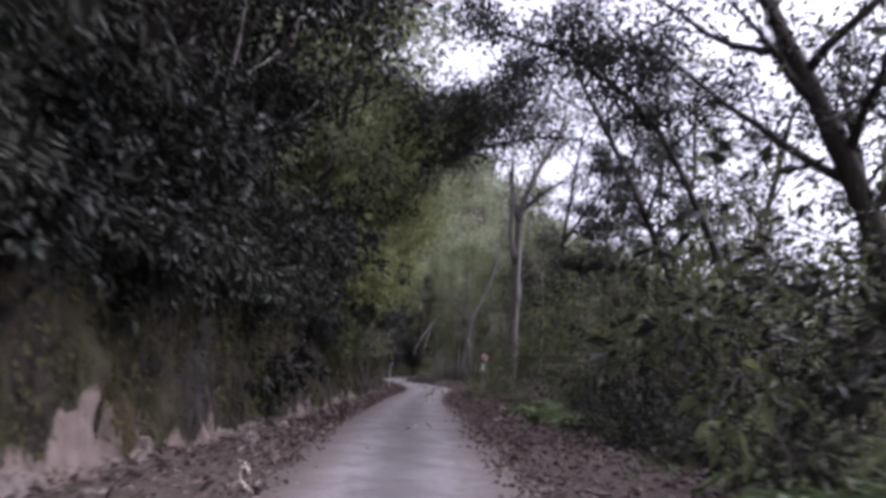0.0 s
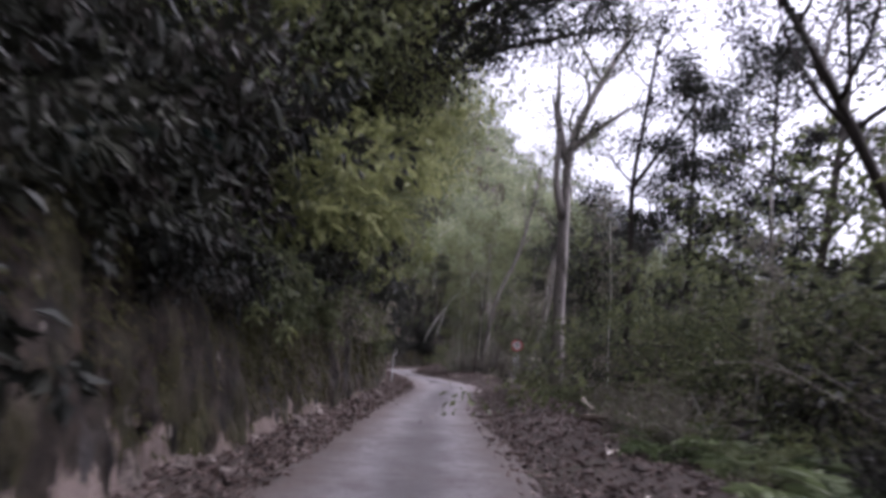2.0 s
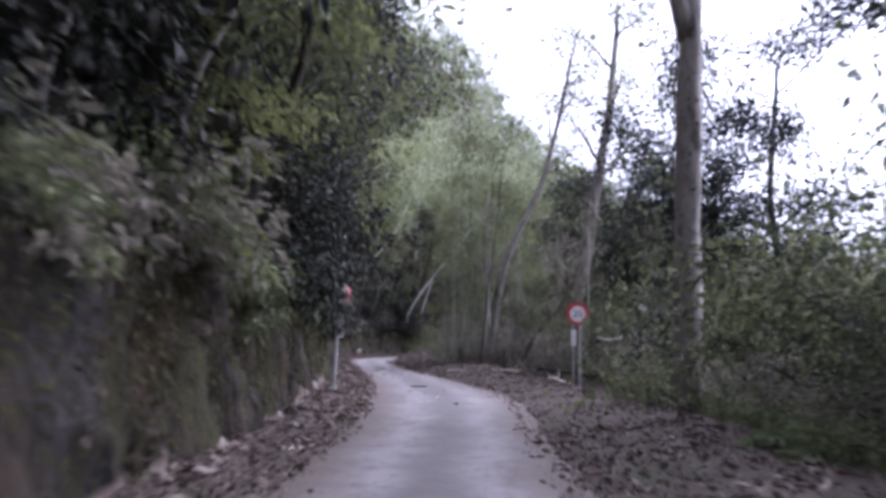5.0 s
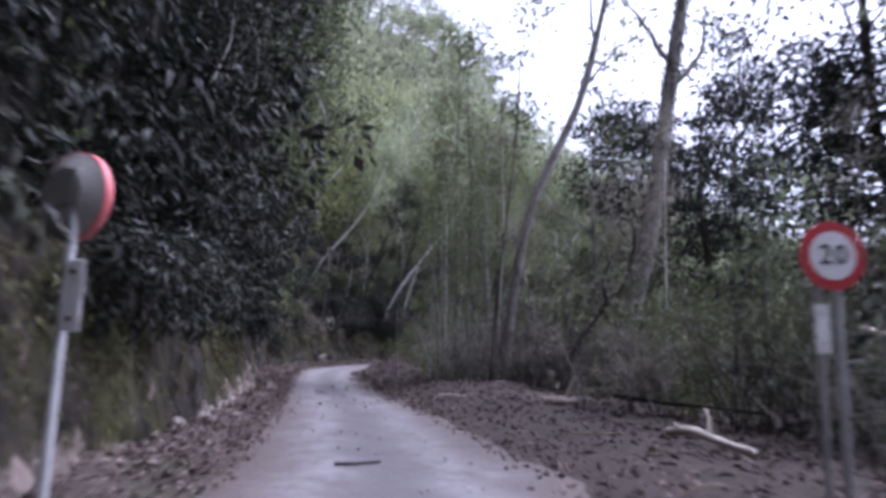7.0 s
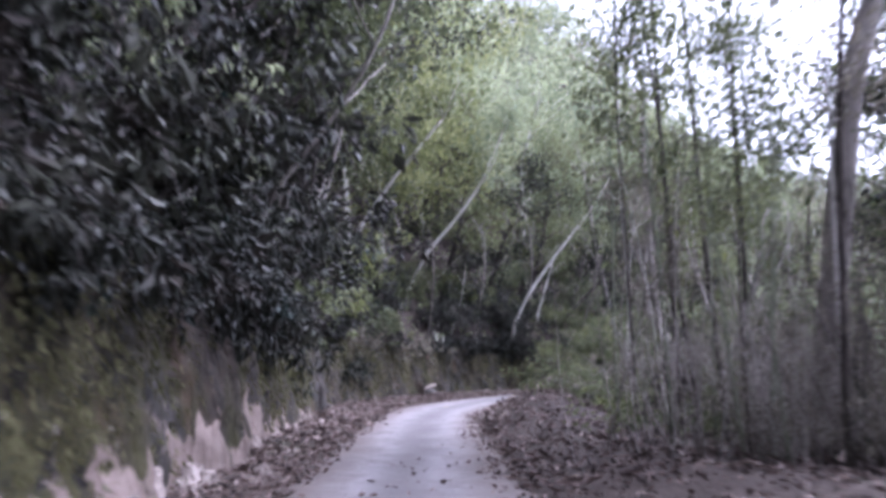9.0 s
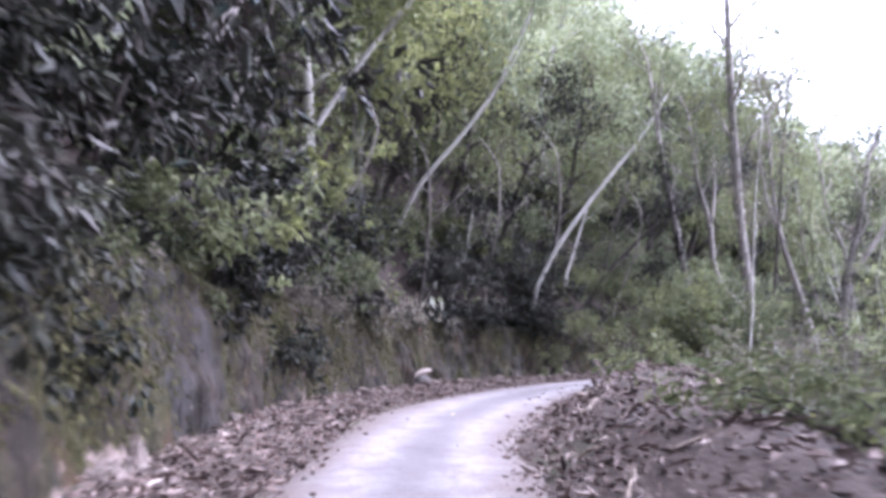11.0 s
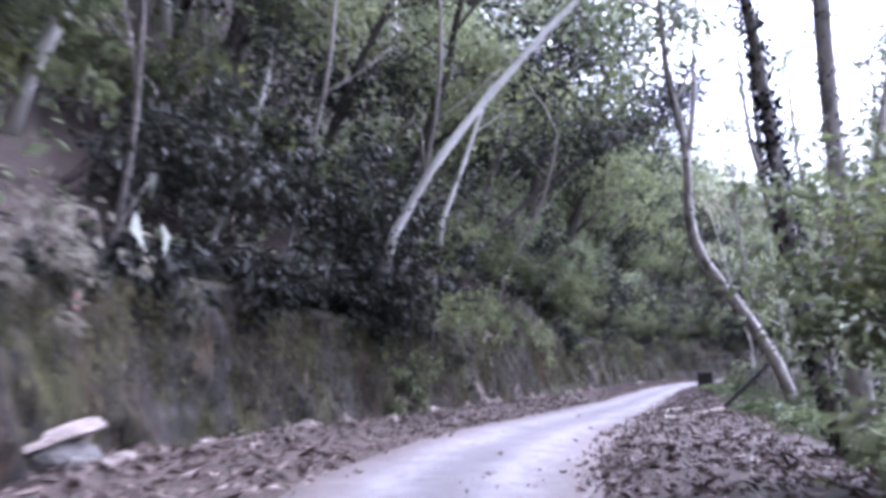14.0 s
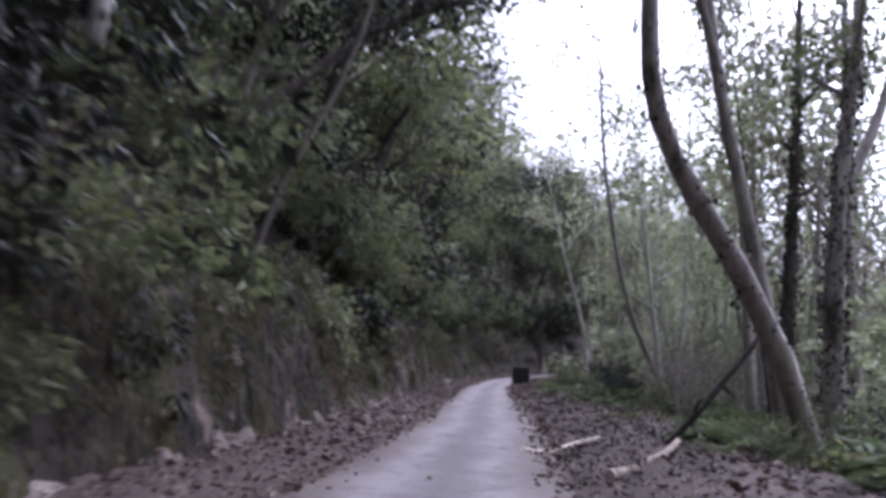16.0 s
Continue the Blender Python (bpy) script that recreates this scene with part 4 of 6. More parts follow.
# crowns use the darkened leaf colour to read as backlit silhouettes against the sky
tree("layered tree with silhouette-dark leaves against the sky", "tree", [(8.4, 38, -0.8), (8.5, 38, 2.4), (8.75, 38, 6.5), (8.9, 38, 9.8), (9.0, 38, 12)], 0.13, 0.06, BARK_DARK, LEAF_DARK_SHADED, 13, 2.3, 0.28, 0.75, 150, 0.145, 0.3, 0.0, seed=72, group=V)
tree("layered tree with silhouette-dark leaves against the sky", "tree", [(10.8, 36, -1.0), (11.1, 36, 3), (11.0, 36, 7), (11.4, 36, 12)], 0.14, 0.06, BARK_DARK, LEAF_DARK_SHADED, 13, 2.6, 0.3, 0.75, 150, 0.145, 0.3, 0.0, seed=73, group=V)
tree("curved slender tree with a thin crown", "tree", [(9.3, 30.5, -0.9), (9.1, 30, 2.5), (9.6, 29.5, 5), (10.2, 30, 7.2), (11.3, 31, 10), (11.6, 31.5, 14)], 0.15, 0.06, BARK_DARK, LEAF_DARK_SHADED, 10, 3.4, 0.4, 0.75, 60, 0.14, 0.35, 0.02, seed=74, group=V)
tree("crooked tree with a long leaning limb", "tree", [(8.6, 31, -0.7), (9.8, 30.5, 3.6), (11.5, 30, 4.9), (13.4, 30, 6.6), (14.4, 30, 9.5), (15.4, 30, 13)], 0.24, 0.10, BARK_DARK, LEAF_DARK_SHADED, 10, 3.4, 0.4, 0.75, 50, 0.14, 0.35, 0.02, seed=75, group=V)
tree("large dark tree spreading over the road", "tree", [(8.9, 13.5, -1.2), (8.7, 13.5, 3.5), (7.9, 13.8, 6.5), (7.1, 14.3, 9), (6.7, 15, 12)], 0.32, 0.15, BARK_DARK, LEAF_DARK_SHADED, 12, 4.4, 0.42, 0.8, 75, 0.14, 0.4, 0.03, seed=76, group=V)
tree("dark tree spreading its crown over the road", "tree", [(8.2, 23.5, -0.8), (7.9, 23.6, 4), (6.6, 24.2, 8), (5.0, 25, 12)], 0.15, 0.08, BARK_DARK, LEAF_DARK_SHADED, 12, 3.8, 0.5, 0.7, 50, 0.14, 0.35, 0.05, seed=77, group=V)
tree("dark tree on the falling slope", "tree", [(12.5, 21, -2), (12.6, 21, 3), (13.0, 21, 7), (12.7, 21.5, 11)], 0.2, 0.09, BARK_DARK, LEAF_DARK_SHADED, 10, 3.2, 0.35, 0.75, 55, 0.14, 0.4, seed=78, group=V)
tree("dark dense tree behind the road sign", "tree", [(8.3, 52.5, -0.8), (8.4, 52.5, 3), (8.0, 52.5, 6), (7.8, 52.3, 9.5)], 0.16, 0.07, BARK_DARK, LEAF_DARK_SHADED, 11, 2.9, 0.22, 0.9, 100, 0.16, 0.5, 0.0, seed=66, group=V)
tree("dark dense tree behind the road sign", "tree", [(10.8, 50.5, -1.2), (10.6, 50.5, 3), (10.2, 50.5, 6.5), (10.6, 50.5, 10)], 0.16, 0.07, BARK_DARK, LEAF_DARK_SHADED, 11, 2.9, 0.22, 0.9, 100, 0.16, 0.5, 0.0, seed=67, group=V)
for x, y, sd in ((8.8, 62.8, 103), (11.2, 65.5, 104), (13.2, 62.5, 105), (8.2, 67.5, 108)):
    tree("dark spreading tree on the falling slope", "tree", [(x, y, ground_at(x, y)), (x + 0.1, y, 3), (x - 0.2, y, 6), (x, y + 0.2, 9)], 0.15, 0.07, BARK_DARK, LEAF_DARK_SHADED, 12, 2.9, 0.3, 0.75, 80, 0.17, 0.35, 0.0, seed=sd, group=V)
for x, y, sd in ((5.8, 66.0, 106), (7.4, 69.0, 107)):
    tree("thin half-bare tree on the falling slope", "tree", [(x, y, ground_at(x, y)), (x + 0.1, y, 3), (x - 0.2, y, 6), (x, y + 0.2, 9)], 0.14, 0.06, BARK_PALE, LEAF_MID, 9, 2.6, 0.3, 0.8, 40, 0.16, 0.5, 0.0, seed=sd, group=V)
tree("leaning pale tree with peeling bark", "tree", [(1.45, 60, 0.2), (1.6, 60, 1.4), (1.95, 60, 3.6), (2.35, 60, 5.6), (3.9, 60, 8.7), (4.75, 60, 12.2), (5.3, 60, 15)], 0.17, 0.08, BARK_PALE, LEAF_MID, 5, 2.8, 0.6, 1.0, 22, 0.17, 0.5, seed=79, group=V)
tree("thick straight tree with a mottled trunk", "tree", [(4.6, 59.5, 0.0), (5.1, 59.5, 2.0), (5.9, 59.5, 5), (6.5, 59.5, 9.2), (7.0, 59.5, 12), (7.4, 59.5, 16)], 0.30, 0.15, BARK_PALE, LEAF_MID, 6, 3.2, 0.55, 0.8, 34, 0.17, 0.5, seed=80, group=V, ivy=2600)
tree("gnarled dark small tree with bare crooked limbs", "tree", [(2.66, 57.00, -0.35), (2.71, 57.00, 0.50), (3.01, 57.00, 1.20), (3.41, 57.00, 1.92), (3.85, 57.00, 2.36), (4.25, 57.00, 2.77), (4.65, 57.10, 3.57), (4.55, 57.20, 4.67)], 0.11, 0.04, BARK_DARK, LEAF_DRY, 6, 1.5, 0.4, 0.5, 12, 0.12, seed=115, group=V,
     forks=[[(3.85, 57, 2.36), (3.70, 57, 2.96), (4.05, 57, 3.66)]])
tree("slender tree with a dark ivy-clad trunk and a pale top", "tree", [(1.75, 81.75, -0.20), (1.22, 81.75, 1.34), (0.93, 81.75, 2.84), (0.73, 81.75, 4.45), (0.58, 81.75, 5.43), (0.35, 81.75, 6.70), (0.05, 81.75, 9.70)], 0.10, 0.05, BARK_PALE, LEAF_MID, 5, 1.8, 0.6, 0.7, 22, 0.15, seed=81, group=V, ivy=2600)
tree("straight brown tree beside the bend", "tree", [(3.27, 83.50, -0.30), (3.12, 83.50, 3.23), (3.05, 83.50, 4.24), (2.96, 83.50, 5.59), (2.94, 83.50, 7.09), (2.89, 83.50, 10.00), (2.94, 83.50, 13.00)], 0.16, 0.10, BARK_PALE, LEAF_MID, 7, 2.4, 0.55, 0.7, 30, 0.15, seed=83, group=V, ivy=700)
tree("crooked tree leaning out from the verge with climbing ivy", "tree", [(5.85, 88.60, -0.25), (5.72, 88.60, 0.40), (5.52, 88.60, 1.05), (5.05, 88.60, 1.70), (4.65, 88.60, 2.34), (4.14, 88.60, 2.93), (3.64, 88.60, 3.42), (3.30, 88.60, 3.97), (3.24, 88.60, 4.55), (3.29, 88.60, 5.08), (3.27, 88.50, 6.20), (3.00, 88.50, 6.90), (2.75, 88.50, 8.00), (2.60, 88.50, 10.50)], 0.16, 0.06, BARK_PALE, LEAF_MID, 6, 2.2, 0.7, 0.5, 22, 0.15, 0.5, seed=84, group=V, ivy=420,
     forks=[[(3.27, 88.5, 6.1), (3.45, 88.5, 7.2), (3.5, 88.6, 9.2)]])
tree("slim grey forked tree leaning over the verge", "tree", [(7.75, 90.40, -0.30), (7.47, 90.40, 1.41), (7.29, 90.40, 2.33), (6.97, 90.40, 3.68), (6.67, 90.40, 4.73), (6.40, 90.40, 5.79), (6.31, 90.40, 6.90), (6.21, 90.40, 7.92), (6.20, 90.40, 10.50)], 0.14, 0.06, BARK_PALE, LEAF_MID, 6, 2.0, 0.6, 0.5, 20, 0.15, 0.5, seed=85, group=V, ivy=60,
     forks=[[(6.6, 90.4, 5.5), (6.0, 90.3, 6.8), (5.85, 90.3, 8.2), (5.6, 90.3, 10.4)]])
tree("grey forked tree with an ivy-clad foot", "tree", [(8.30, 90.00, -0.60), (8.31, 90.00, 0.94), (8.52, 90.00, 2.81), (8.89, 90.00, 4.70), (9.43, 90.00, 6.52), (9.89, 90.00, 9.07)], 0.17, 0.08, BARK_PALE, LEAF_MID, 6, 2.2, 0.6, 0.5, 24, 0.14, seed=87, group=V, ivy=1500,
     forks=[[(8.75, 90, 4.0), (9.6, 90, 5.0), (10.4, 90, 6.3), (11.4, 90, 8.8)]])
tree("tall dark stem clothed in ivy", "tree", [(11.50, 94.00, -1.00), (12.41, 94.00, 0.93), (13.10, 94.00, 5.60), (13.33, 94.00, 7.38), (13.71, 94.00, 11.13)], 0.2, 0.06, BARK_DARK, LEAF_MID, 6, 2.4, 0.5, 0.6, 20, 0.14, seed=86, group=V, ivy=2600)
tree("slim grey stem with a bent top", "tree", [(10.10, 93.00, -0.80), (10.05, 93.00, 1.58), (10.04, 93.00, 2.62), (10.03, 93.00, 4.37), (9.92, 93.00, 5.74), (9.30, 93.00, 7.00), (9.10, 93.00, 10.00)], 0.11, 0.05, BARK_PALE, LEAF_MID, 6, 2.0, 0.55, 0.5, 18, 0.14, seed=89, group=V)
tree("thin brown stem leaning over the undergrowth", "tree", [(11.70, 97.00, -0.60), (11.59, 97.00, 0.45), (10.51, 97.00, 2.19), (9.95, 97.00, 4.12), (9.58, 97.00, 6.61), (9.50, 97.00, 8.86)], 0.085, 0.04, BARK_PALE, LEAF_MID, 5, 1.8, 0.6, 0.5, 18, 0.14, seed=68, group=V)
tree("white crooked stem beyond the undergrowth", "tree", [(14.50, 103.90, 0.00), (14.40, 103.90, 1.92), (14.11, 103.90, 2.97), (13.46, 103.90, 4.84), (12.88, 103.90, 7.15), (12.54, 103.90, 8.20)], 0.07, 0.035, BARK_WHITE, LEAF_HILL_HAZED, 4, 1.6, 0.6, 0.6, 16, 0.16, seed=110, group=V)
tree("slender whitish stem beyond the undergrowth", "tree", [(14.86, 100.00, -0.60), (14.76, 100.00, 1.45), (14.32, 100.00, 3.37), (14.23, 100.00, 4.86), (14.73, 100.00, 7.04)], 0.07, 0.035, BARK_WHITE, LEAF_HILL_HAZED, 4, 1.6, 0.6, 0.6, 16, 0.16, seed=111, group=V)
tree("slender whitish stem beyond the undergrowth", "tree", [(15.34, 100.00, -0.60), (15.24, 100.00, 1.65), (15.50, 100.00, 3.44), (15.66, 100.00, 5.19), (15.85, 100.00, 7.79), (15.98, 100.00, 10.07)], 0.07, 0.035, BARK_WHITE, LEAF_HILL_HAZED, 4, 1.6, 0.6, 0.6, 16, 0.16, seed=112, group=V)
tree("pale forked tree at the edge of the valley", "tree", [(11.2, 91.5, -1.2), (11.2, 91.5, 2.5), (11.3, 91.5, 5), (11.6, 91.5, 9)], 0.13, 0.06, BARK_PALE, LEAF_MID, 6, 2.4, 0.4, 0.8, 7, 0.12, seed=88, group=V)

for x, y, r, sd in ((-0.05, 78.7, 1.25, 101), (1.35, 79.3, 1.35, 102)):
    tree("spreading green bush with flat layers of leaves on open stems", "bush", [(x, y, ground_at(x, y)), (x + 0.12, y, 0.9), (x + 0.2, y + 0.1, 1.5), (x + 0.25, y + 0.1, 1.9)], 0.05, 0.025, BARK_DARK, LEAF_MID, 11, r, 0.38, 0.55, 34, 0.115, 0.28, 0.04,
         group="bushes beside the verge", seed=sd, name="bush")

# slim stems: a stand of poles at the inside of the bend and along the valley side
slim = [tree("slim straight pole-like tree beside the road", "tree", [(0, 0, 0), (0.05, 0.03, 3), (-0.04, 0.06, 6), (0.1, 0, 9.5)], 0.036, 0.018, bk, lf, 5, 1.1, 0.5, 0.6, 16, 0.15, twigs=3, group="slim stems beside the bend", seed=95 + k, joined=True)
        for k, (bk, lf) in enumerate([(BARK_DARK, LEAF_MID), (BAMBOO, LEAF_MID), (BARK_PALE, LEAF_DRY), (BARK_WHITE, LEAF_DRY)])]
put = {id(p): [] for p in slim}
for x, y, s, k, lean in [(0.19, 62, 1.1, 0, 1), (0.85, 62, 1.0, 0, 2), (-0.35, 63, 0.8, 0, 0), (-0.05, 66.4, 0.8, 3, 0), (-0.6, 63.5, 0.7, 1, -1), (1.5, 63.5, 1.0, 0, 2)]:
    put[id(slim[k])].append(pose(x, y, ground_at(x, y) - 0.05, 0, lean, rnd.uniform(0, 360)) @ Matrix.Scale(s, 4))
for _ in range(15):
    x, y = rnd.uniform(-1.0, 2.4), rnd.uniform(57.5, 61.5)
    if x < right_at(y) + 1.2:
        continue
    put[id(slim[rnd.choice([0, 1, 1, 2, 3])])].append(pose(x, y, ground_at(x, y) - 0.05, rnd.uniform(-5, 5), rnd.uniform(-6, 6), rnd.uniform(0, 360)) @ Matrix.Scale(rnd.uniform(0.45, 1.0), 4))
tall = [tree("pale-trunked tree in the wood beyond the bend", "tree", [(0, 0, 0), (0.2, 0.1, 2.6), (-0.2 + 0.3 * k, 0.2, 5.5), (0.3, 0.3, 9)], 0.10, 0.04, bk, lf, 7, 2.0, 0.4, 0.9, 20, 0.22, 0.6, 0.08, 3, group="wood beyond the bend", seed=90 + k, joined=True)
        for k, (lf, bk) in enumerate([(LEAF_HILL_HAZED, BARK_PALE), (LEAF_DRY, BARK_PALE), (LEAF_HILL_HAZED, BARK_WHITE)])]
tput = {id(p): [] for p in tall}
while sum(len(v) for v in tput.values()) < 44:
    y, x = rnd.uniform(92, 120), rnd.uniform(10, 40)
    if x < right_at(y) + 4.0 or bank_distance(np.array([x]), np.array([y]))[0] > -6.5:
        continue
    tput[id(rnd.choice(tall))].append(pose(x, y, ground_at(x, y) - 0.05, rnd.uniform(-7, 7), rnd.uniform(-7, 7), rnd.uniform(0, 360)) @ Matrix.Scale(rnd.uniform(0.65, 1.25), 4))
for p in tall:
    scattered(p, tput[id(p)])
for _ in range(80):
    y = rnd.uniform(4, 118)
    x = right_at(y) + 3.5 + 22 * rnd.random() ** 1.4
    if 76 < y < 100 and rnd.random() < 0.35 or bank_distance(np.array([x]), np.array([y]))[0] > -4:
        continue
    put[id(slim[rnd.choice([0, 0, 1, 2, 2, 3])])].append(pose(x, y, ground_at(x, y) - 0.05, rnd.uniform(-9, 9), rnd.uniform(-9, 9), rnd.uniform(0, 360)) @ Matrix.Scale(rnd.uniform(0.5, 1.3), 4))
for p in slim:
    scattered(p, put[id(p)])

# ---------------------------------------------------------------- undergrowth bushes on the valley side
bush = [shrub("low dark green bush beside the verge", LEAF_DARK_SHADED, BARK_DARK, 31, 10, 1.4, -0.14, 3.0, 120, 0.08, 0.6, "bush", 0.30, "bush", "bushes beside the verge"),
        shrub("low olive bush beside the verge", LEAF_MID, BARK_DARK, 32, 10, 1.5, -0.16, 3.0, 120, 0.08, 0.7, "bush", 0.30, "bush", "bushes beside the verge"),
        shrub("dry grey-brown brushwood beside the verge", LEAF_DRY, BARK_PALE, 33, 14, 1.7, -0.06, 3.0, 45, 0.10, 0.6, "bush", 0.25, "bush", "bushes beside the verge"),
        shrub("spreading green bush with flat layers of leaves", LEAF_MID, BARK_DARK, 34, 12, 2.1, -0.22, 3.0, 92, 0.12, 0.9, "bush", 0.32, "bush", "bushes beside the verge")]
under = [shrub("tall dark understorey shrub on the valley side", LEAF_DARK_SHADED, BARK_DARK, 37, 11, 4.6, -0.10, 3.0, 170, 0.10, 0.5, "shrub", 0.5, "understorey_shrub", "understorey on the valley side"),
         shrub("tall olive understorey shrub on the valley side", LEAF_MID, BARK_DARK, 38, 11, 4.2, -0.10, 3.0, 170, 0.10, 0.55, "shrub", 0.5, "understorey_shrub", "understorey on the valley side"),
         shrub("grey-brown half-dry understorey shrub", LEAF_DRY, BARK_PALE, 39, 12, 4.4, -0.06, 3.0, 130, 0.10, 0.5, "shrub", 0.45, "understorey_shrub", "understorey on the valley side"),
         shrub("understorey shrub with haze-paled green leaves on the valley side", LEAF_HILL_HAZED, BARK_PALE, 40, 12, 4.2, -0.08, 3.0, 80, 0.18, 0.5, "shrub", 0.45, "understorey_shrub", "understorey on the valley side")]
put = {id(p): [] for p in under}
for _ in range(600):
    y = rnd.uniform(6, 119)
    x = right_at(y) + (5.0 if y < 52 else 5.5) + 15 * rnd.random() ** 1.3
    if 52 < y < 64 and rnd.random() < 0.5:
        x = right_at(y) + rnd.uniform(8.0, 14.0)
    if bank_distance(np.array([x]), np.array([y]))[0] > (-8 if y < 98 else -6) or sum(len(v) for v in put.values()) > 84 or 78 < y < 98 and x < right_at(y) + 9:
        continue
    if any((m.translation.x - x) ** 2 + (m.translation.y - y) ** 2 < 3.2 for v in put.values() for m in v):
        continue
    kinds = [1, 1, 0, 2, 1] if y < 50 else [2, 2, 1] if y < 76 else [3, 2, 3, 1]
    put[id(under[rnd.choice(kinds)])].append(pose(x, y, ground_at(x, y) - 0.05, rnd.uniform(-6, 6), rnd.uniform(-6, 6), rnd.uniform(0, 360)) @ Matrix.Scale(rnd.uniform(0.65, 1.25), 4))
for x, y, k, s in [(0.4, 58.6, 2, 0.4), (1.4, 58.0, 2, 0.45), (2.3, 59.2, 2, 0.45), (0.9, 60.4, 2, 0.5), (3.2, 57.4, 2, 0.45), (2.0, 61.6, 2, 0.6), (3.9, 60.4, 2, 0.55), (5.0, 58.2, 2, 0.55), (6.3, 60.2, 1, 0.7)]:
    put[id(under[k])].append(pose(x, y, ground_at(x, y) - 0.05, 0, 0, rnd.uniform(0, 360)) @ Matrix.Scale(s, 4))
for k in range(26):
    y = 22 + k * 1.15
    x = right_at(y) + rnd.uniform(5.4, 9.5)
    if abs(x - 2.65) < 2.6 and abs(y - 44.5) < 3:
        continue
    put[id(under[rnd.choice([0, 1, 1])])].append(pose(x, y, ground_at(x, y) - 0.05, rnd.uniform(-6, 6), rnd.uniform(-6, 6), rnd.uniform(0, 360)) @ Matrix.Scale(rnd.uniform(0.7, 1.15), 4))
for p in under:
    pts = crown_points(p)
    for m in put[id(p)]:
        for _ in range(12):
            if not over_road(pts, m, "valley"):
                break
            m.translation.x += 0.3
    scattered(p, put[id(p)])
put = {id(p): [] for p in bush}
for x, y, k, s in [(12.9, 100.4, 0, 0.9), (13.8, 101.8, 0, 1.0), (14.7, 103.2, 0, 1.0), (15.8, 104.8, 0, 1.1), (17.0, 106.2, 1, 1.0), (11.9, 98.6, 0, 0.8), (2.9, 80.3, 3, 1.0), (3.4, 81.8, 1, 1.0), (5.9, 87.9, 1, 0.8), (6.9, 88.3, 0, 0.8), (6.3, 88.9, 1, 0.6), (5.6, 87.6, 0, 0.5), (3.3, 84.6, 1, 0.7)]:
    put[id(bush[k])].append(pose(x, y, ground_at(x, y) - 0.05, 0, 0, rnd.uniform(0, 360)) @ Matrix.Scale(s, 4))
for x, y, k, s in [(3.2, 57.6, 2, 0.9), (4.2, 58.6, 1, 1.0), (2.6, 58.8, 2, 0.9), (5.6, 57.2, 1, 1.1), (6.8, 58.6, 1, 1.2), (3.6, 60.6, 2, 1.2), (5.2, 61.4, 1, 1.2), (2.2, 61.0, 0, 0.9), (7.6, 61.5, 1, 1.3), (4.4, 63.6, 0, 1.2), (6.4, 64.6, 1, 1.2), (2.9, 64.4, 2, 1.0), (3.4, 67.2, 0, 1.1), (5.4, 67.8, 1, 1.2), (2.2, 69.6, 0, 0.9), (4.2, 70.8, 1, 1.2)]:
    put[id(bush[k])].append(pose(x, y, ground_at(x, y) - 0.05, 0, 0, rnd.uniform(0, 360)) @ Matrix.Scale(s, 4))
for k in range(44):
    y = 5.5 + k * 0.95
    x = right_at(y) + (rnd.uniform(1.9, 3.3) if y < 24 else rnd.uniform(2.9, 4.0))
    put[id(bush[rnd.choice([0, 0, 1] if y < 20 else [1, 1, 2])])].append(pose(x, y, ground_at(x, y) - 0.05, rnd.uniform(-6, 6), rnd.uniform(-6, 6), rnd.uniform(0, 360)) @ Matrix.Scale(rnd.uniform(0.5, 0.85), 4))
for _ in range(420):
    y = rnd.uniform(2, 118)
    gap = 2.6 if y < 48 else 3.0 if y < 56 else 2.4 if y < 80 else 2.6
    x = right_at(y) + gap + 16 * rnd.random() ** 1.8
    if bank_distance(np.array([x]), np.array([y]))[0] > -4.5 or abs(x - 2.65) < 1.2 and abs(y - 44.5) < 2.5:
        continue
    if sum(len(v) for v in put.values()) > 132:
        break
    kinds = [0, 1, 1] if y < 22 else [1, 1, 1, 2] if y < 50 else [2, 2, 1, 0] if y < 76 else [1, 1, 2, 3]
    put[id(bush[rnd.choice(kinds)])].append(pose(x, y, ground_at(x, y) - 0.05, rnd.uniform(-6, 6), rnd.uniform(-6, 6), rnd.uniform(0, 360)) @ Matrix.Scale(rnd.uniform(0.6, 1.35), 4))
for p in bush:
    pts = crown_points(p)
    for m in put[id(p)]:
        for _ in range(12):
            if not over_road(pts, m, "valley"):
                break
            m.translation.x += 0.3
    scattered(p, put[id(p)])


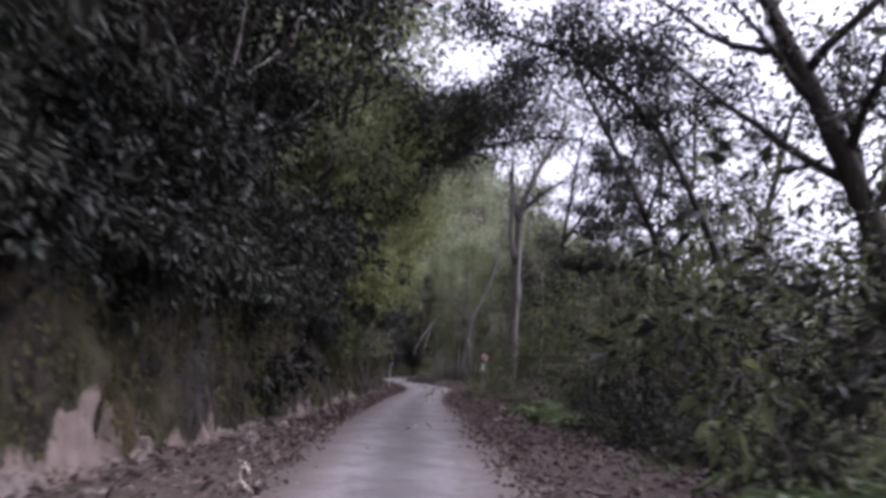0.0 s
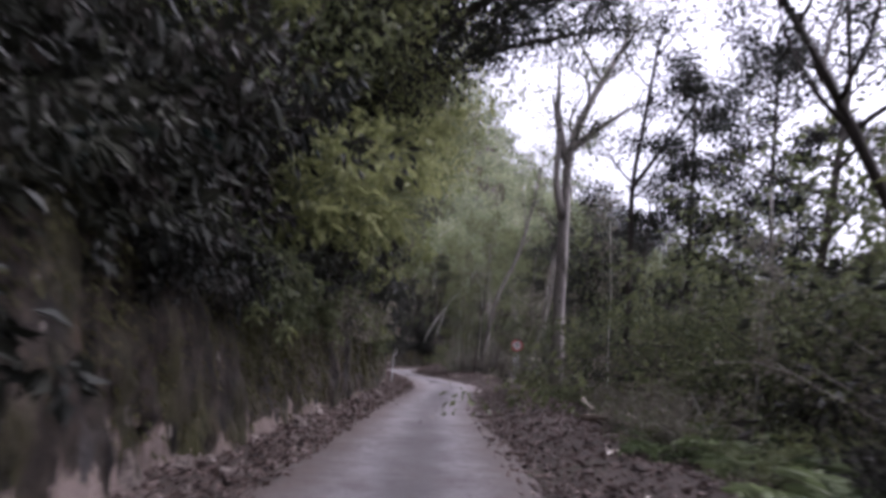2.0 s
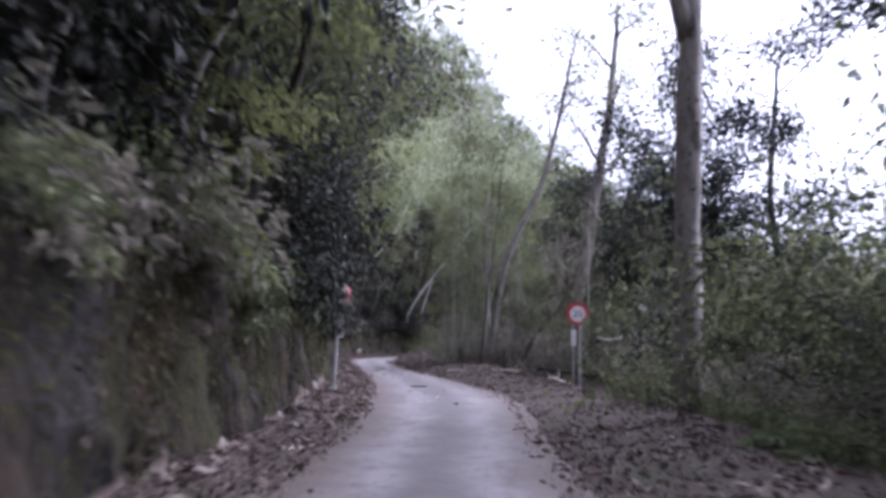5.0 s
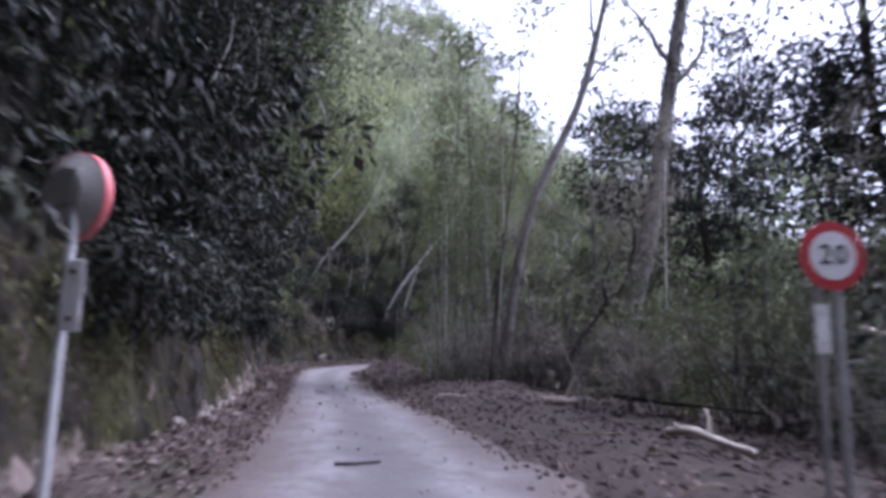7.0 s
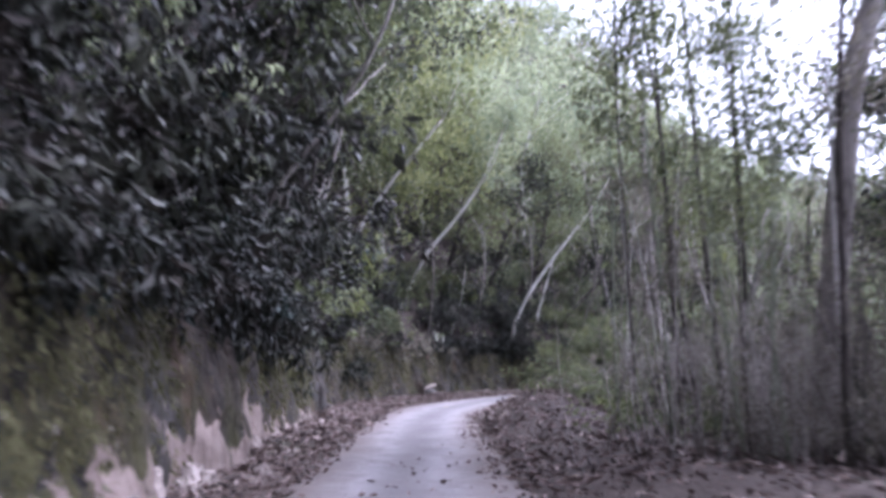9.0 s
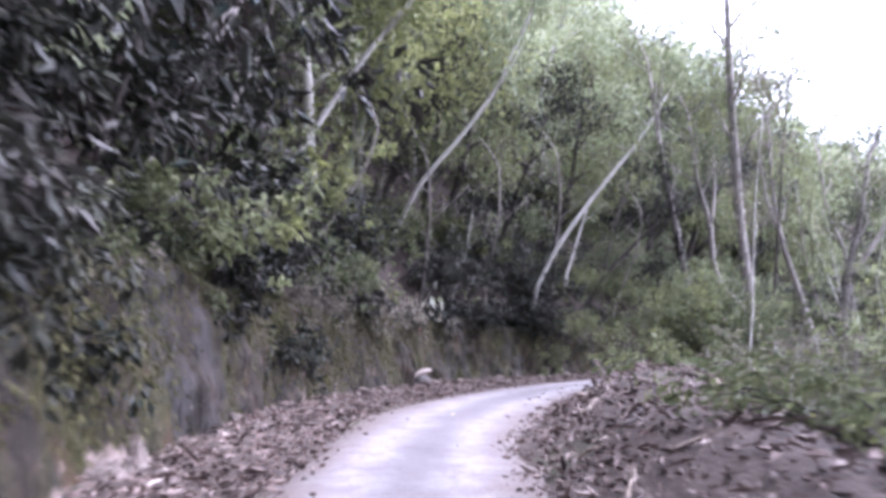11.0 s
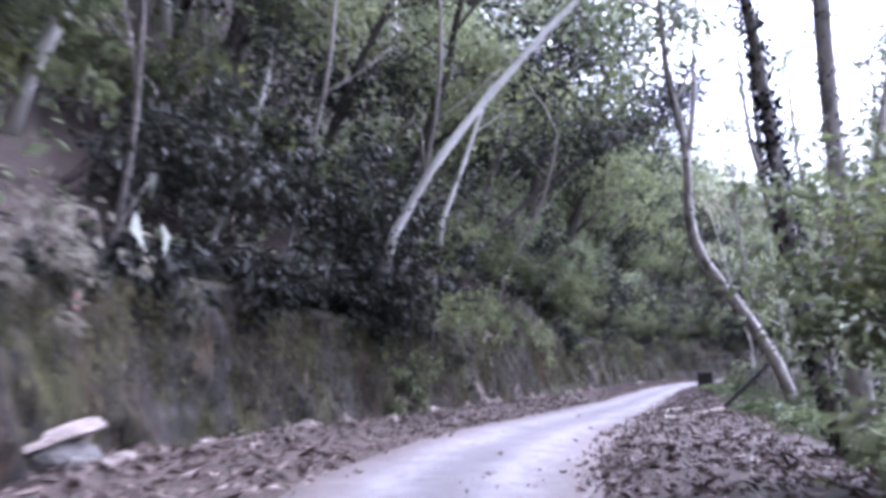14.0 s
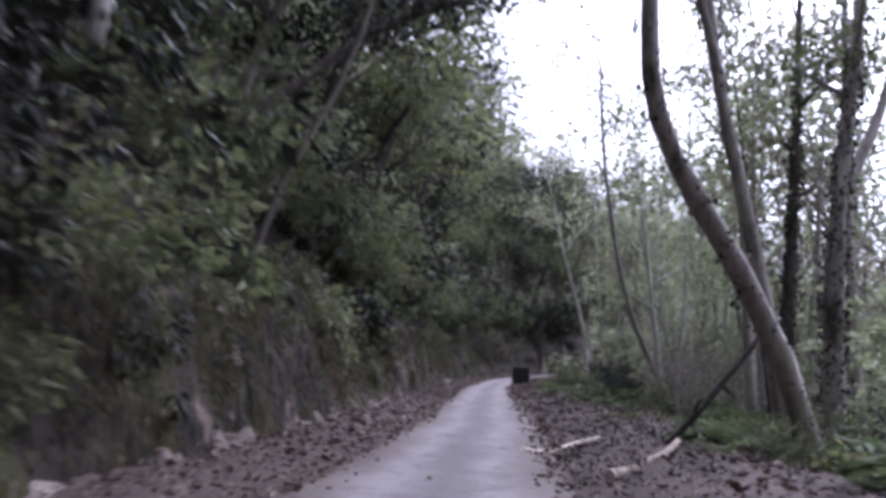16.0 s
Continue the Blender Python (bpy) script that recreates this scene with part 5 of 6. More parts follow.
# ---------------------------------------------------------------- ferns on the verges, bare stems in the thicket
def fern(label, seed, fronds=9, length=1.0, leaf=LEAF_FERN):
    """A tuft of arching fronds, each a rib with pairs of narrow leaflets."""
    rg = np.random.default_rng(seed)
    ob = thing("fern", label, "fern", "ferns on the verges")
    lines, base, way, size = [], [], [], []
    for k in range(fronds):
        az = k * 2.4 + rg.uniform(-0.4, 0.4)
        rib = shoot(rg, (0, 0, 0), (math.cos(az) * 0.8, math.sin(az) * 0.8, 1.0), length * rg.uniform(0.7, 1.15), 9, 0.05, -0.17)
        lines.append((rib, np.linspace(0.008, 0.002, len(rib)), 3))
        for i in range(2, 10):
            t = unit(rib[i] - rib[i - 1])
            side = unit(np.cross(t, [0, 0, 1.0]))
            for sgn in (-1, 1):
                for sub in (0.0, 0.5):
                    base.append(rib[i] - (rib[i] - rib[i - 1]) * sub)
                    way.append(side * sgn + t * 0.45 + rg.normal(size=3) * 0.12 + [0, 0, -0.1])
                    size.append(length * 0.26 * math.sin(math.pi * (i - sub + 0.6) / 11.5) * rg.uniform(0.8, 1.15))
    part_mesh("frond", tubes("frond", lines, leaf), ob)
    part_mesh("foliage", leaves("foliage", np.array(base), np.array(way), np.array(size), leaf, rg, 0.3, 0.05), ob)
    return ob


ferns = [fern("green arching fern tuft on the verge", 201), fern("large green fern with drooping fronds", 202, 11, 1.35), fern("olive fern tuft on the verge", 203, 8, 0.9, LEAF_MID)]
put = {id(p): [] for p in ferns}
for lo, hi, gap, wide, count in ((3, 44, 1.7, 2.6, 70), (58, 76, 2.6, 3.0, 16), (85, 92, 1.6, 3.2, 26), (91, 110, 1.0, 3.6, 60)):
    for _ in range(count):
        y = rnd.uniform(lo, hi)
        x = right_at(y) + (gap + wide * rnd.random()) * (1.3 if y > 84 else 1.0)
        if 26 < y < 47 and x < 3.4:
            continue
        put[id(rnd.choice(ferns))].append(pose(x, y, ground_at(x, y) - 0.03, rnd.uniform(-8, 8), rnd.uniform(-8, 8), rnd.uniform(0, 360)) @ Matrix.Scale(rnd.uniform(0.6, 1.1), 4))
for p in ferns:
    scattered(p, put[id(p)])
bare = [tree("bare grey stem leaning out of the thicket", "tree", [(0, 0, 0), (0.7, 0.2, 1.6), (1.5 + 0.3 * k, 0.3, 3.0), (2.1 + 0.5 * k, 0.2, 4.6), (2.6, 0.1 - 0.3 * k, 6.0)], 0.045, 0.02, bk, None, 5, 1.6, 0.3, twigs=4, rise=0.05,
             group="bare stems in the thicket", seed=210 + k, joined=True) for k, bk in enumerate((BARK_DARK, BARK_DARK, BARK_PALE))]
put = {id(p): [] for p in bare}
for y, d in [(12, 1.4), (19, 1.2), (24.5, 1.0), (27.5, 1.3), (30.5, 0.9), (33.5, 1.2), (36.5, 1.1), (40, 1.2), (47, 1.6), (51, 1.3), (55, 1.3), (58.5, 1.5), (61, 1.1), (64.5, 1.3), (67, 1.0), (70, 1.4), (73, 1.6), (76.5, 1.3), (80, 1.6), (83, 1.4), (86, 1.3), (89.5, 1.2), (93, 1.0), (97, 1.2), (101, 1.1), (105, 1.0)]:
    put[id(rnd.choice(bare))].append(bank_pose(y, d, -0.1, rnd.uniform(0.75, 1.25), rnd.uniform(-70, 70), rnd.uniform(-22, 4)))
for p in bare:
    scattered(p, put[id(p)])


def brushwood(label, seed, bark, stems=26, tall=3.4):
    """A thicket of thin upright stems with forked bare twigs and a few dry leaves."""
    rg = np.random.default_rng(seed)
    ob = thing("brushwood", label, "brushwood", "bare brushwood beside the bend")
    lines, base, way = [], [], []
    for _ in range(stems):
        st = shoot(rg, np.array([rg.normal() * 0.55, rg.normal() * 0.55, -0.1]), (rg.normal() * 0.22, rg.normal() * 0.22, 1.0), tall * rg.uniform(0.45, 1.15), 7, 0.07, 0.02)
        r = rg.uniform(0.010, 0.024)
        lines.append((st, np.linspace(r, r * 0.35, len(st)), 4))
        for j in range(5):
            i0 = rg.integers(2, 8)
            tw = shoot(rg, st[min(i0, 7)], rg.normal(size=3) * [0.9, 0.9, 0.5] + [0, 0, 0.7], tall * rg.uniform(0.12, 0.32), 3, 0.2, 0.0)
            lines.append((tw, np.linspace(r * 0.4, r * 0.15, len(tw)), 3))
            for p in tw[1:]:
                for _ in range(2):
                    base.append(p + rg.normal(size=3) * 0.05)
                    way.append(rg.normal(size=3) + [0, 0, -0.7])
    tagged(part_mesh("stem", tubes("stem", lines, bark), ob), kind="stuff")
    base, way = np.array(base), np.array(way)
    part_mesh("foliage", leaves("foliage", base, way, rg.uniform(0.05, 0.13, len(base)), LEAF_DRY, rg, 0.4), ob)
    return ob


brush = [brushwood("tangle of thin grey-brown bare stems", 221, BARK_PALE), brushwood("tangle of pale bare twigs and dry leaves", 222, BARK_PALE, 22, 3.0), brushwood("tall dark brushwood of upright stems", 223, BARK_DARK, 24, 4.4)]
put = {id(p): [] for p in brush}
for x, y, k, sc in [(-0.2, 60.2, 0, 0.8), (0.4, 58.9, 1, 0.8), (1.1, 59.6, 0, 0.9), (1.7, 58.4, 2, 0.8), (2.4, 59.8, 0, 1.0), (3.0, 58.5, 1, 1.0), (3.6, 60.2, 2, 0.9), (4.4, 57.2, 0, 0.9), (5.2, 58.6, 1, 1.0), (6.0, 56.8, 0, 1.0),
                    (4.6, 51.0, 2, 0.8), (5.2, 49.4, 0, 1.0), (5.9, 51.6, 2, 0.9), (6.6, 49.8, 0, 1.0), (7.4, 51.4, 2, 1.0), (5.6, 53.6, 0, 1.0), (6.9, 54.2, 1, 1.0), (4.9, 47.6, 0, 0.8), (6.0, 47.4, 2, 0.8), (7.2, 47.8, 0, 1.0), (8.4, 49.4, 0, 1.1),
                    (1.2, 64.6, 0, 0.8), (2.2, 63.4, 1, 0.9), (2.6, 66.4, 0, 0.9), (3.6, 64.8, 2, 0.9), (1.6, 67.6, 1, 0.7), (8.6, 93.5, 1, 0.9), (10.6, 95.2, 0, 0.9), (12.4, 96.8, 1, 1.0), (14.0, 99.0, 1, 1.0), (9.6, 92.2, 0, 0.8)]:
    put[id(brush[k])].append(pose(x, y, ground_at(x, y) - 0.05, 0, 0, rnd.uniform(0, 360)) @ Matrix.Scale(sc, 4))
for p in brush:
    scattered(p, put[id(p)])


# ---------------------------------------------------------------- moss and roots hanging on the bank, litter on the verges
rng = np.random.default_rng(8)
n = 56000
yy, q = rng.uniform(-4, 118, n), rng.random(n) ** 0.8
hh = np.array([bank_height(v) for v in yy])
dd = 0.22 * q - 0.02 + 0.05 * rng.normal(size=n)
base = np.stack([np.interp(yy, YS, FOOT) + np.interp(yy, YS, FOOT_OUT[:, 0]) * dd, yy + np.interp(yy, YS, FOOT_OUT[:, 1]) * dd, q * hh + 0.1], 1)
outw = np.stack([-np.interp(yy, YS, FOOT_OUT[:, 0]), -np.interp(yy, YS, FOOT_OUT[:, 1]), np.full(n, -1.6)], 1)
tagged(new("bank_moss", leaves("bank_moss", base, outw + rng.normal(size=(n, 3)) * 0.35, rng.uniform(0.03, 0.15, n), MOSS_LEAF, rng, 0.2)),
       "olive moss and dead grass hanging on the bank", "moss", kind="stuff")

n = 125000
yy = rng.uniform(-2, 118, n)
side = rng.random(n)
lt, rt, ft = (np.interp(yy, YS, c) for c in (LEFT, RIGHT, FOOT))
spread = rng.random(n)
yy[:9000] = rng.uniform(43, 66, 9000)
yy[9000:16000] = rng.uniform(64, 82, 7000)
side[:16000] = 0.6
xx = np.where(side < 0.36, ft + (lt - ft) * (0.05 + 1.25 * spread ** 1.1), np.where(side < 0.965, rt - 0.5 + np.where((yy > 42) & (yy < 82), 6.0, 3.4) * spread ** 1.3, lt + (rt - lt) * spread))
on_road = (xx > lt + 0.4 * rng.random(n)) & (xx < rt - 0.5 * rng.random(n))
keep = ~on_road & ~((yy > 38) & (yy < 52) & (xx > rt - 0.3) & (xx < rt + 1.5) & (rng.random(n) < 0.7)) | on_road & (rng.random(n) < 0.03)
xx, yy, on_road = xx[keep], yy[keep], on_road[keep]
zz = np.where(on_road, 0.045, ground_height(xx, yy) + 0.02 + 0.03 * rng.random(len(xx)))
base = np.stack([xx, yy, np.maximum(zz, np.where((xx > lt[keep] - 0.2) & (xx < rt[keep] + 0.2), 0.045, -99))], 1)
tagged(new("leaf_litter", leaves("leaf_litter", base, rng.normal(size=base.shape) * [1, 1, 0.28], rng.uniform(0.035, 0.105, len(xx)), LITTER, rng, 0.5)),
       "dry brown leaf litter along both verges", "leaf litter", kind="stuff")


n = 5200
yy = np.where(rng.random(n) < 0.6, rng.uniform(58, 84, n), rng.uniform(2, 104, n))
lt, rt, ft = (np.interp(yy, YS, c) for c in (LEFT, RIGHT, FOOT))
xx = np.where(rng.random(n) < 0.4, ft + (lt - ft) * (0.1 + 0.95 * rng.random(n)), rt - 0.1 + 3.2 * rng.random(n) ** 1.2)
base = np.stack([xx, yy, np.maximum(ground_height(xx, yy) + 0.03 + 0.03 * rng.random(n), np.where(xx < rt + 0.2, 0.045, -99))], 1)
tagged(new("sheath_litter", leaves("sheath_litter", base, rng.normal(size=base.shape) * [1, 1, 0.3], rng.uniform(0.10, 0.26, n), LITTER, rng, 0.24)),
       "long dry sheaths and strips of bark in the litter", "leaf litter", kind="stuff")


# ---------------------------------------------------------------- rocks
def rock_mesh(name, seed, size, mat, jag=0.35, subdiv=2):
    bm = bmesh.new()
    bmesh.ops.create_icosphere(bm, subdivisions=subdiv, radius=1)
    for v in bm.verts:
        n1 = noise.noise(v.co * 1.3 + Vector((seed * 7.1, 0, 0))) * jag * 1.6 + noise.noise(v.co * 3.1 + Vector((0, seed * 3.3, 0))) * jag * 0.7
        v.co = Vector((v.co.x * size[0], v.co.y * size[1], v.co.z * size[2])) * (1 + n1)
    me = bpy.data.meshes.new(name)
    bm.to_mesh(me)
    bm.free()
    me.materials.append(mat)
    return me


def crust_strip(y0, y1, tall, seed):
    """A jagged pale crust standing against the foot of the bank, with thickness."""
    rg = random.Random(seed)
    ys = np.arange(y0, y1, 0.05)
    v = []
    for yv in ys:
        end = min(1, (yv - y0) / 0.25, (y1 - yv) / 0.25)
        jag = max(0.12, 0.55 + 0.75 * noise.noise(Vector((yv * 2.2, seed, 0))) + 0.65 * noise.noise(Vector((yv * 6.5, seed, 3)))) * tall * max(0.05, end)
        for q in (0.0, 0.35, 0.7, 1.0, 1.02, 0.0):
            back = 0.16 if len(v) % 6 >= 4 else 0.0
            n1 = noise.noise(Vector((yv * 5, q * 2.5, seed))) * 0.06 + noise.noise(Vector((yv * 14, q * 6, seed))) * 0.025
            p = foot_at(yv, -0.25 + 0.12 * q + n1 + back)
            v.append((p[0], p[1], 0.02 + q * jag))
    return fast_mesh("crust", v, grid_faces(len(ys), 6), PALE_ROCK)


y, k = -1.5, 0
while y < 112:
    strong = -2 < y < 20 or 42 < y < 66 or 74 < y < 97
    ln = rnd.uniform(0.7, 2.6) if strong else rnd.uniform(0.4, 1.4)
    o = part_mesh("crust", crust_strip(y, y + ln, rnd.uniform(0.14, 0.32) if strong and y > 70 else rnd.uniform(0.18, 0.4) if strong else rnd.uniform(0.12, 0.28), k), bank, "jagged pale crust")
    y += ln + (rnd.uniform(0.05, 0.45) if strong else rnd.uniform(0.3, 2.2))
    k += 1
crust = [rock_mesh("rock", k, (0.08, 0.10 + 0.02 * k, 0.08 + 0.02 * (k % 3)), PALE_ROCK, 0.42) for k in range(5)]
for _ in range(110):
    yv = rnd.uniform(0, 105)
    p = foot_at(yv, rnd.uniform(-0.7, -0.08))
    o = new("rock", crust[rnd.randrange(5)])
    o.matrix_world = pose(p[0], p[1], max(0.05, ground_at(*p)) + 0.02, rnd.uniform(-30, 30), rnd.uniform(-30, 30), rnd.uniform(0, 360)) @ Matrix.Scale(rnd.uniform(0.35, 1.1), 4)
    o.parent = bank

clods = [rock_mesh("clod", 20 + k, (0.10, 0.16 + 0.03 * k, 0.16 + 0.05 * (k % 3)), CLOD, 0.5) for k in range(5)]
for _ in range(130):
    yv, q = rnd.uniform(2, 104), rnd.random()
    p = foot_at(yv, 0.30 * q + 0.06 + rnd.uniform(-0.02, 0.08))
    o = new("clod", clods[rnd.randrange(5)])
    o.matrix_world = pose(p[0], p[1], 0.15 + q * (bank_height(yv) - 0.2), rnd.uniform(-25, 25), rnd.uniform(-25, 25), rnd.uniform(0, 360)) @ Matrix.Scale(rnd.uniform(0.3, 0.75), 4)
    o.parent = bank

PINK_CLAY = material("pink_clay", [(0.3, (0.17, 0.095, 0.078)), (0.7, (0.30, 0.19, 0.16))], 8, 5, bump=0.6)
o = part_mesh("clay_scar", rock_mesh("clay_scar", 41, (0.05, 0.09, 0.19), PINK_CLAY, 0.4), bank, "small pinkish clay scar")
o.matrix_world = pose(*foot_at(81.4, 0.14), 1.68, 8, 4, 20)

boulder = thing("boulder", "dark boulder under a pale slab beside the bank", "boulder", at=pose(-6.98, 81.1, 0.2, 0, 0, 62))
part_mesh("body", rock_mesh("body", 3, (0.48, 0.26, 0.26), GREY_ROCK, 0.25, 3), boulder)
slab = part_mesh("slab", rock_mesh("slab", 9, (0.52, 0.24, 0.06), PALE_ROCK, 0.3, 3), boulder, "pale rough slab")
slab.matrix_basis = pose(0.0, 0.0, 0.28, 0, -12, 4)


# ---------------------------------------------------------------- fallen wood
def log(label, a, b, r, mat=WOOD, wobble=0.06, seed=0, cut=False, stubs=2, name="log"):
    rg = np.random.default_rng(seed)
    a, b = np.array(a, float), np.array(b, float)
    ob = thing(name, label, "fallen wood", at=Matrix.Translation(a))
    pts = bend([0 * a, (b - a) * 0.35 + rg.normal(size=3) * wobble, (b - a) * 0.7 + rg.normal(size=3) * wobble, b - a], 12)
    part_mesh("stem", tubes("stem", [(pts, np.linspace(r, r * 0.7, 12), 9)], mat, rg, 0.06), ob)
    for k in range(stubs):
        st = shoot(rg, pts[3 + 3 * k], rg.normal(size=3) + [0, 0, 0.6], r * 6, 3, 0.2, 0)
        part_mesh("stub", tubes("stub", [(st, np.linspace(r * 0.5, r * 0.2, 4), 5)], mat), ob)
    if cut:
        bm = bmesh.new()
        bmesh.ops.create_cone(bm, cap_ends=True, segments=14, radius1=r * 0.98, radius2=r * 0.94, depth=0.03)
        end = part("cut_end", bm, WOOD_PALE, ob, "pale sawn end")
        end.matrix_basis = Matrix.Translation(unit(a - b) * 0.012) @ Vector(tuple(unit(a - b))).to_track_quat("Z", "Y").to_matrix().to_4x4()
    return ob


def lie(x, y, up):
    return (x, y, ground_at(x, y) + up)


log("pale broken branch lying in the verge", lie(4.09, 35.74, 0.2), lie(2.89, 27.43, 0.2), 0.05, WOOD_PALE, seed=1)
log("pale weathered log lying in the undergrowth", lie(4.49, 31.39, 0.2), lie(3.30, 25.04, 0.2), 0.06, WOOD_PALE, seed=2)
log("short sawn log on the verge", lie(1.44, 52.33, 0.08), lie(2.09, 52.58, 0.08), 0.085, WOOD, seed=3, cut=True)
log("pale splintered branch on the verge", lie(2.45, 48.6, 0.08), lie(2.75, 46.9, 0.1), 0.06, WOOD_PALE, seed=4)
log("long thin dark pole lying between the stems", lie(2.6, 51.8, 0.3), lie(5.6, 52.3, 0.35), 0.04, WOOD_DARK, seed=5, stubs=0)
log("grey branch lying on the leaf mound", lie(-2.75, 73.0, 0.08), lie(-0.9, 76.8, 0.12), 0.055, WOOD, seed=6)
log("forked grey branch lying on the leaf mound", lie(-2.5, 74.8, 0.08), lie(-1.3, 75.2, 0.16), 0.04, WOOD, seed=7)
log("brown log lying beside the road", lie(2.5, 88.4, 0.06), lie(4.5, 89.5, 0.08), 0.06, WOOD, seed=8, stubs=0, cut=True)
log("whitish log lying beside the road", lie(2.9, 90.6, 0.06), lie(4.0, 90.4, 0.07), 0.06, WOOD_PALE, seed=9, stubs=1)
log("dead branch propped against the leaning tree", lie(4.52, 89.7, 0.02), (5.95, 89.4, 1.57), 0.05, WOOD_DARK, seed=10)
log("pale log lying under the bushes", lie(2.3, 25.5, 0.1), lie(3.4, 24.3, 0.1), 0.07, WOOD, seed=11)
log("pale cut branch beside the sign", lie(3.4, 43.4, 0.05), lie(4.0, 42.2, 0.06), 0.045, WOOD_PALE, seed=12, stubs=0)
for k in range(46):
    y = rnd.uniform(4, 104)
    right_side = rnd.random() < 0.7
    x = right_at(y) + rnd.uniform(0.1, 2.6) if right_side else left_at(y) - rnd.uniform(0.05, 0.9)
    a = rnd.uniform(0, 6.3)
    ln = rnd.uniform(0.3, 1.1)
    log("small dry stick in the leaf litter", lie(x, y, 0.03), lie(x + math.cos(a) * ln, y + math.sin(a) * ln, 0.04), rnd.uniform(0.010, 0.024), rnd.choice([WOOD, WOOD, WOOD_PALE, WOOD_DARK]), 0.03, 100 + k, False, 1, "stick")

for k in range(34):
    y = rnd.uniform(64, 79)
    x = right_at(y) + rnd.uniform(0.1, 3.0)
    a, ln = rnd.uniform(0, 6.3), rnd.uniform(0.25, 0.9)
    log("broken stick lying on the leaf mound", lie(x, y, 0.03), lie(x + math.cos(a) * ln, y + math.sin(a) * ln, 0.06), rnd.uniform(0.010, 0.022), rnd.choice([WOOD, WOOD_PALE, WOOD_DARK, WOOD]), 0.04, 300 + k, False, 2, "stick")
branch = thing("hanging_branch", "pale curved dead branch caught in the brushwood", "branch", at=pose(3.3, 45.8, 1.5))
part_mesh("stem", tubes("stem", [(bend([(0, 0, 0), (0.25, 0, -0.07), (0.5, 0, -0.05), (0.68, 0, 0.04)], 9), np.linspace(0.028, 0.014, 9), 6)], WOOD_PALE), branch)
part_mesh("support", tubes("support", [(bend([(0.34, 0.02, -1.75), (0.3, 0.03, -0.8), (0.36, 0.02, -0.02)], 8), np.linspace(0.02, 0.012, 8), 6)], BARK_DARK), branch, "dark sapling stem")

log("dark twig lying across the worn road", (-1.62, 46.95, 0.05), (-1.15, 47.1, 0.05), 0.018, WOOD_DARK, 0.03, 90, False, 1, "stick")
YELLOW = material("yellow_fallen_leaf", [(0.3, (0.42, 0.33, 0.04)), (0.7, (0.58, 0.48, 0.10))], 6, 4, bump=0)
for x, y, a in ((-0.9, 43.35, 0.3), (-0.55, 15.0, 1.4), (-5.0, 73.3, 2.0)):
    fallen = thing("fallen_leaf", "yellow fallen leaf lying on the road", "leaf", "yellow leaves on the road", pose(x, y, 0.052, 0, 0, math.degrees(a)))
    part_mesh("blade", leaves("blade", np.array([(0, 0, 0.0)]), np.array([(1.0, 0, 0.1)]), [0.13], YELLOW, np.random.default_rng(4), 0.6, 0.03), fallen)

# the dark hollow root stump with two legs
stump = thing("root_stump", "dark rotten root stump arching over a hollow", "stump", at=pose(0.75, 66.2, ground_at(0.75, 66.2)))
rg = np.random.default_rng(3)
part_mesh("root", tubes("root", [(bend([(-0.45, 0, -0.2), (-0.40, 0, 0.35), (-0.22, 0.02, 0.85), (0.0, 0, 1.15)], 10), np.linspace(0.19, 0.13, 10), 9)], WOOD_DARK, rg, 0.12), stump)
part_mesh("root", tubes("root", [(bend([(0.0, 0, 1.12), (0.25, 0.02, 0.95), (0.42, 0, 0.5), (0.52, 0, -0.1)], 10), np.linspace(0.14, 0.10, 10), 9)], WOOD_DARK, rg, 0.12), stump)
part_mesh("root", tubes("root", [(bend([(-0.6, -0.05, 0.15), (-0.1, 0.0, 0.18), (0.6, 0.05, 0.12)], 8), np.linspace(0.10, 0.06, 8), 8)], WOOD_DARK, rg, 0.12), stump)
green = [shrub("fresh green low herbs on the mound", LEAF_YELLOW, BAMBOO, 36, 10, 0.5, -0.12, 3.0, 26, 0.12, 0.8, "herbs", 0.12, "herb_clump", "green herbs on the mound")]
scattered(green[0], [pose(x, y, ground_at(x, y), 0, 0, a) @ Matrix.Scale(s, 4) for x, y, a, s in [(-0.3, 66.0, 0, 0.9), (0.1, 66.8, 70, 0.8), (0.55, 64.8, 140, 0.9), (-0.5, 67.4, 200, 0.8), (-0.2, 68.2, 30, 0.9), (5.5, 87.2, 10, 1.0), (5.2, 87.9, 130, 0.7), (4.9, 86.5, 220, 0.6), (6.1, 87.2, 300, 0.7), (0.0, 69.2, 90, 0.7), (-0.7, 77.2, 40, 0.9), (-0.3, 76.4, 300, 0.9)]])

# ---------------------------------------------------------------- road sign, mirror, block
def cyl(r, depth, segs=24, r2=None):
    bm = bmesh.new()
    bmesh.ops.create_cone(bm, cap_ends=True, segments=segs, radius1=r, radius2=r if r2 is None else r2, depth=depth)
    return bm


def box(x, y, z, bevel=0.006):
    bm = bmesh.new()
    bmesh.ops.create_cube(bm, size=1)
    bmesh.ops.scale(bm, vec=(x, y, z), verts=bm.verts)
    bmesh.ops.bevel(bm, geom=bm.edges[:], offset=bevel, segments=2, affect="EDGES")
    return bm


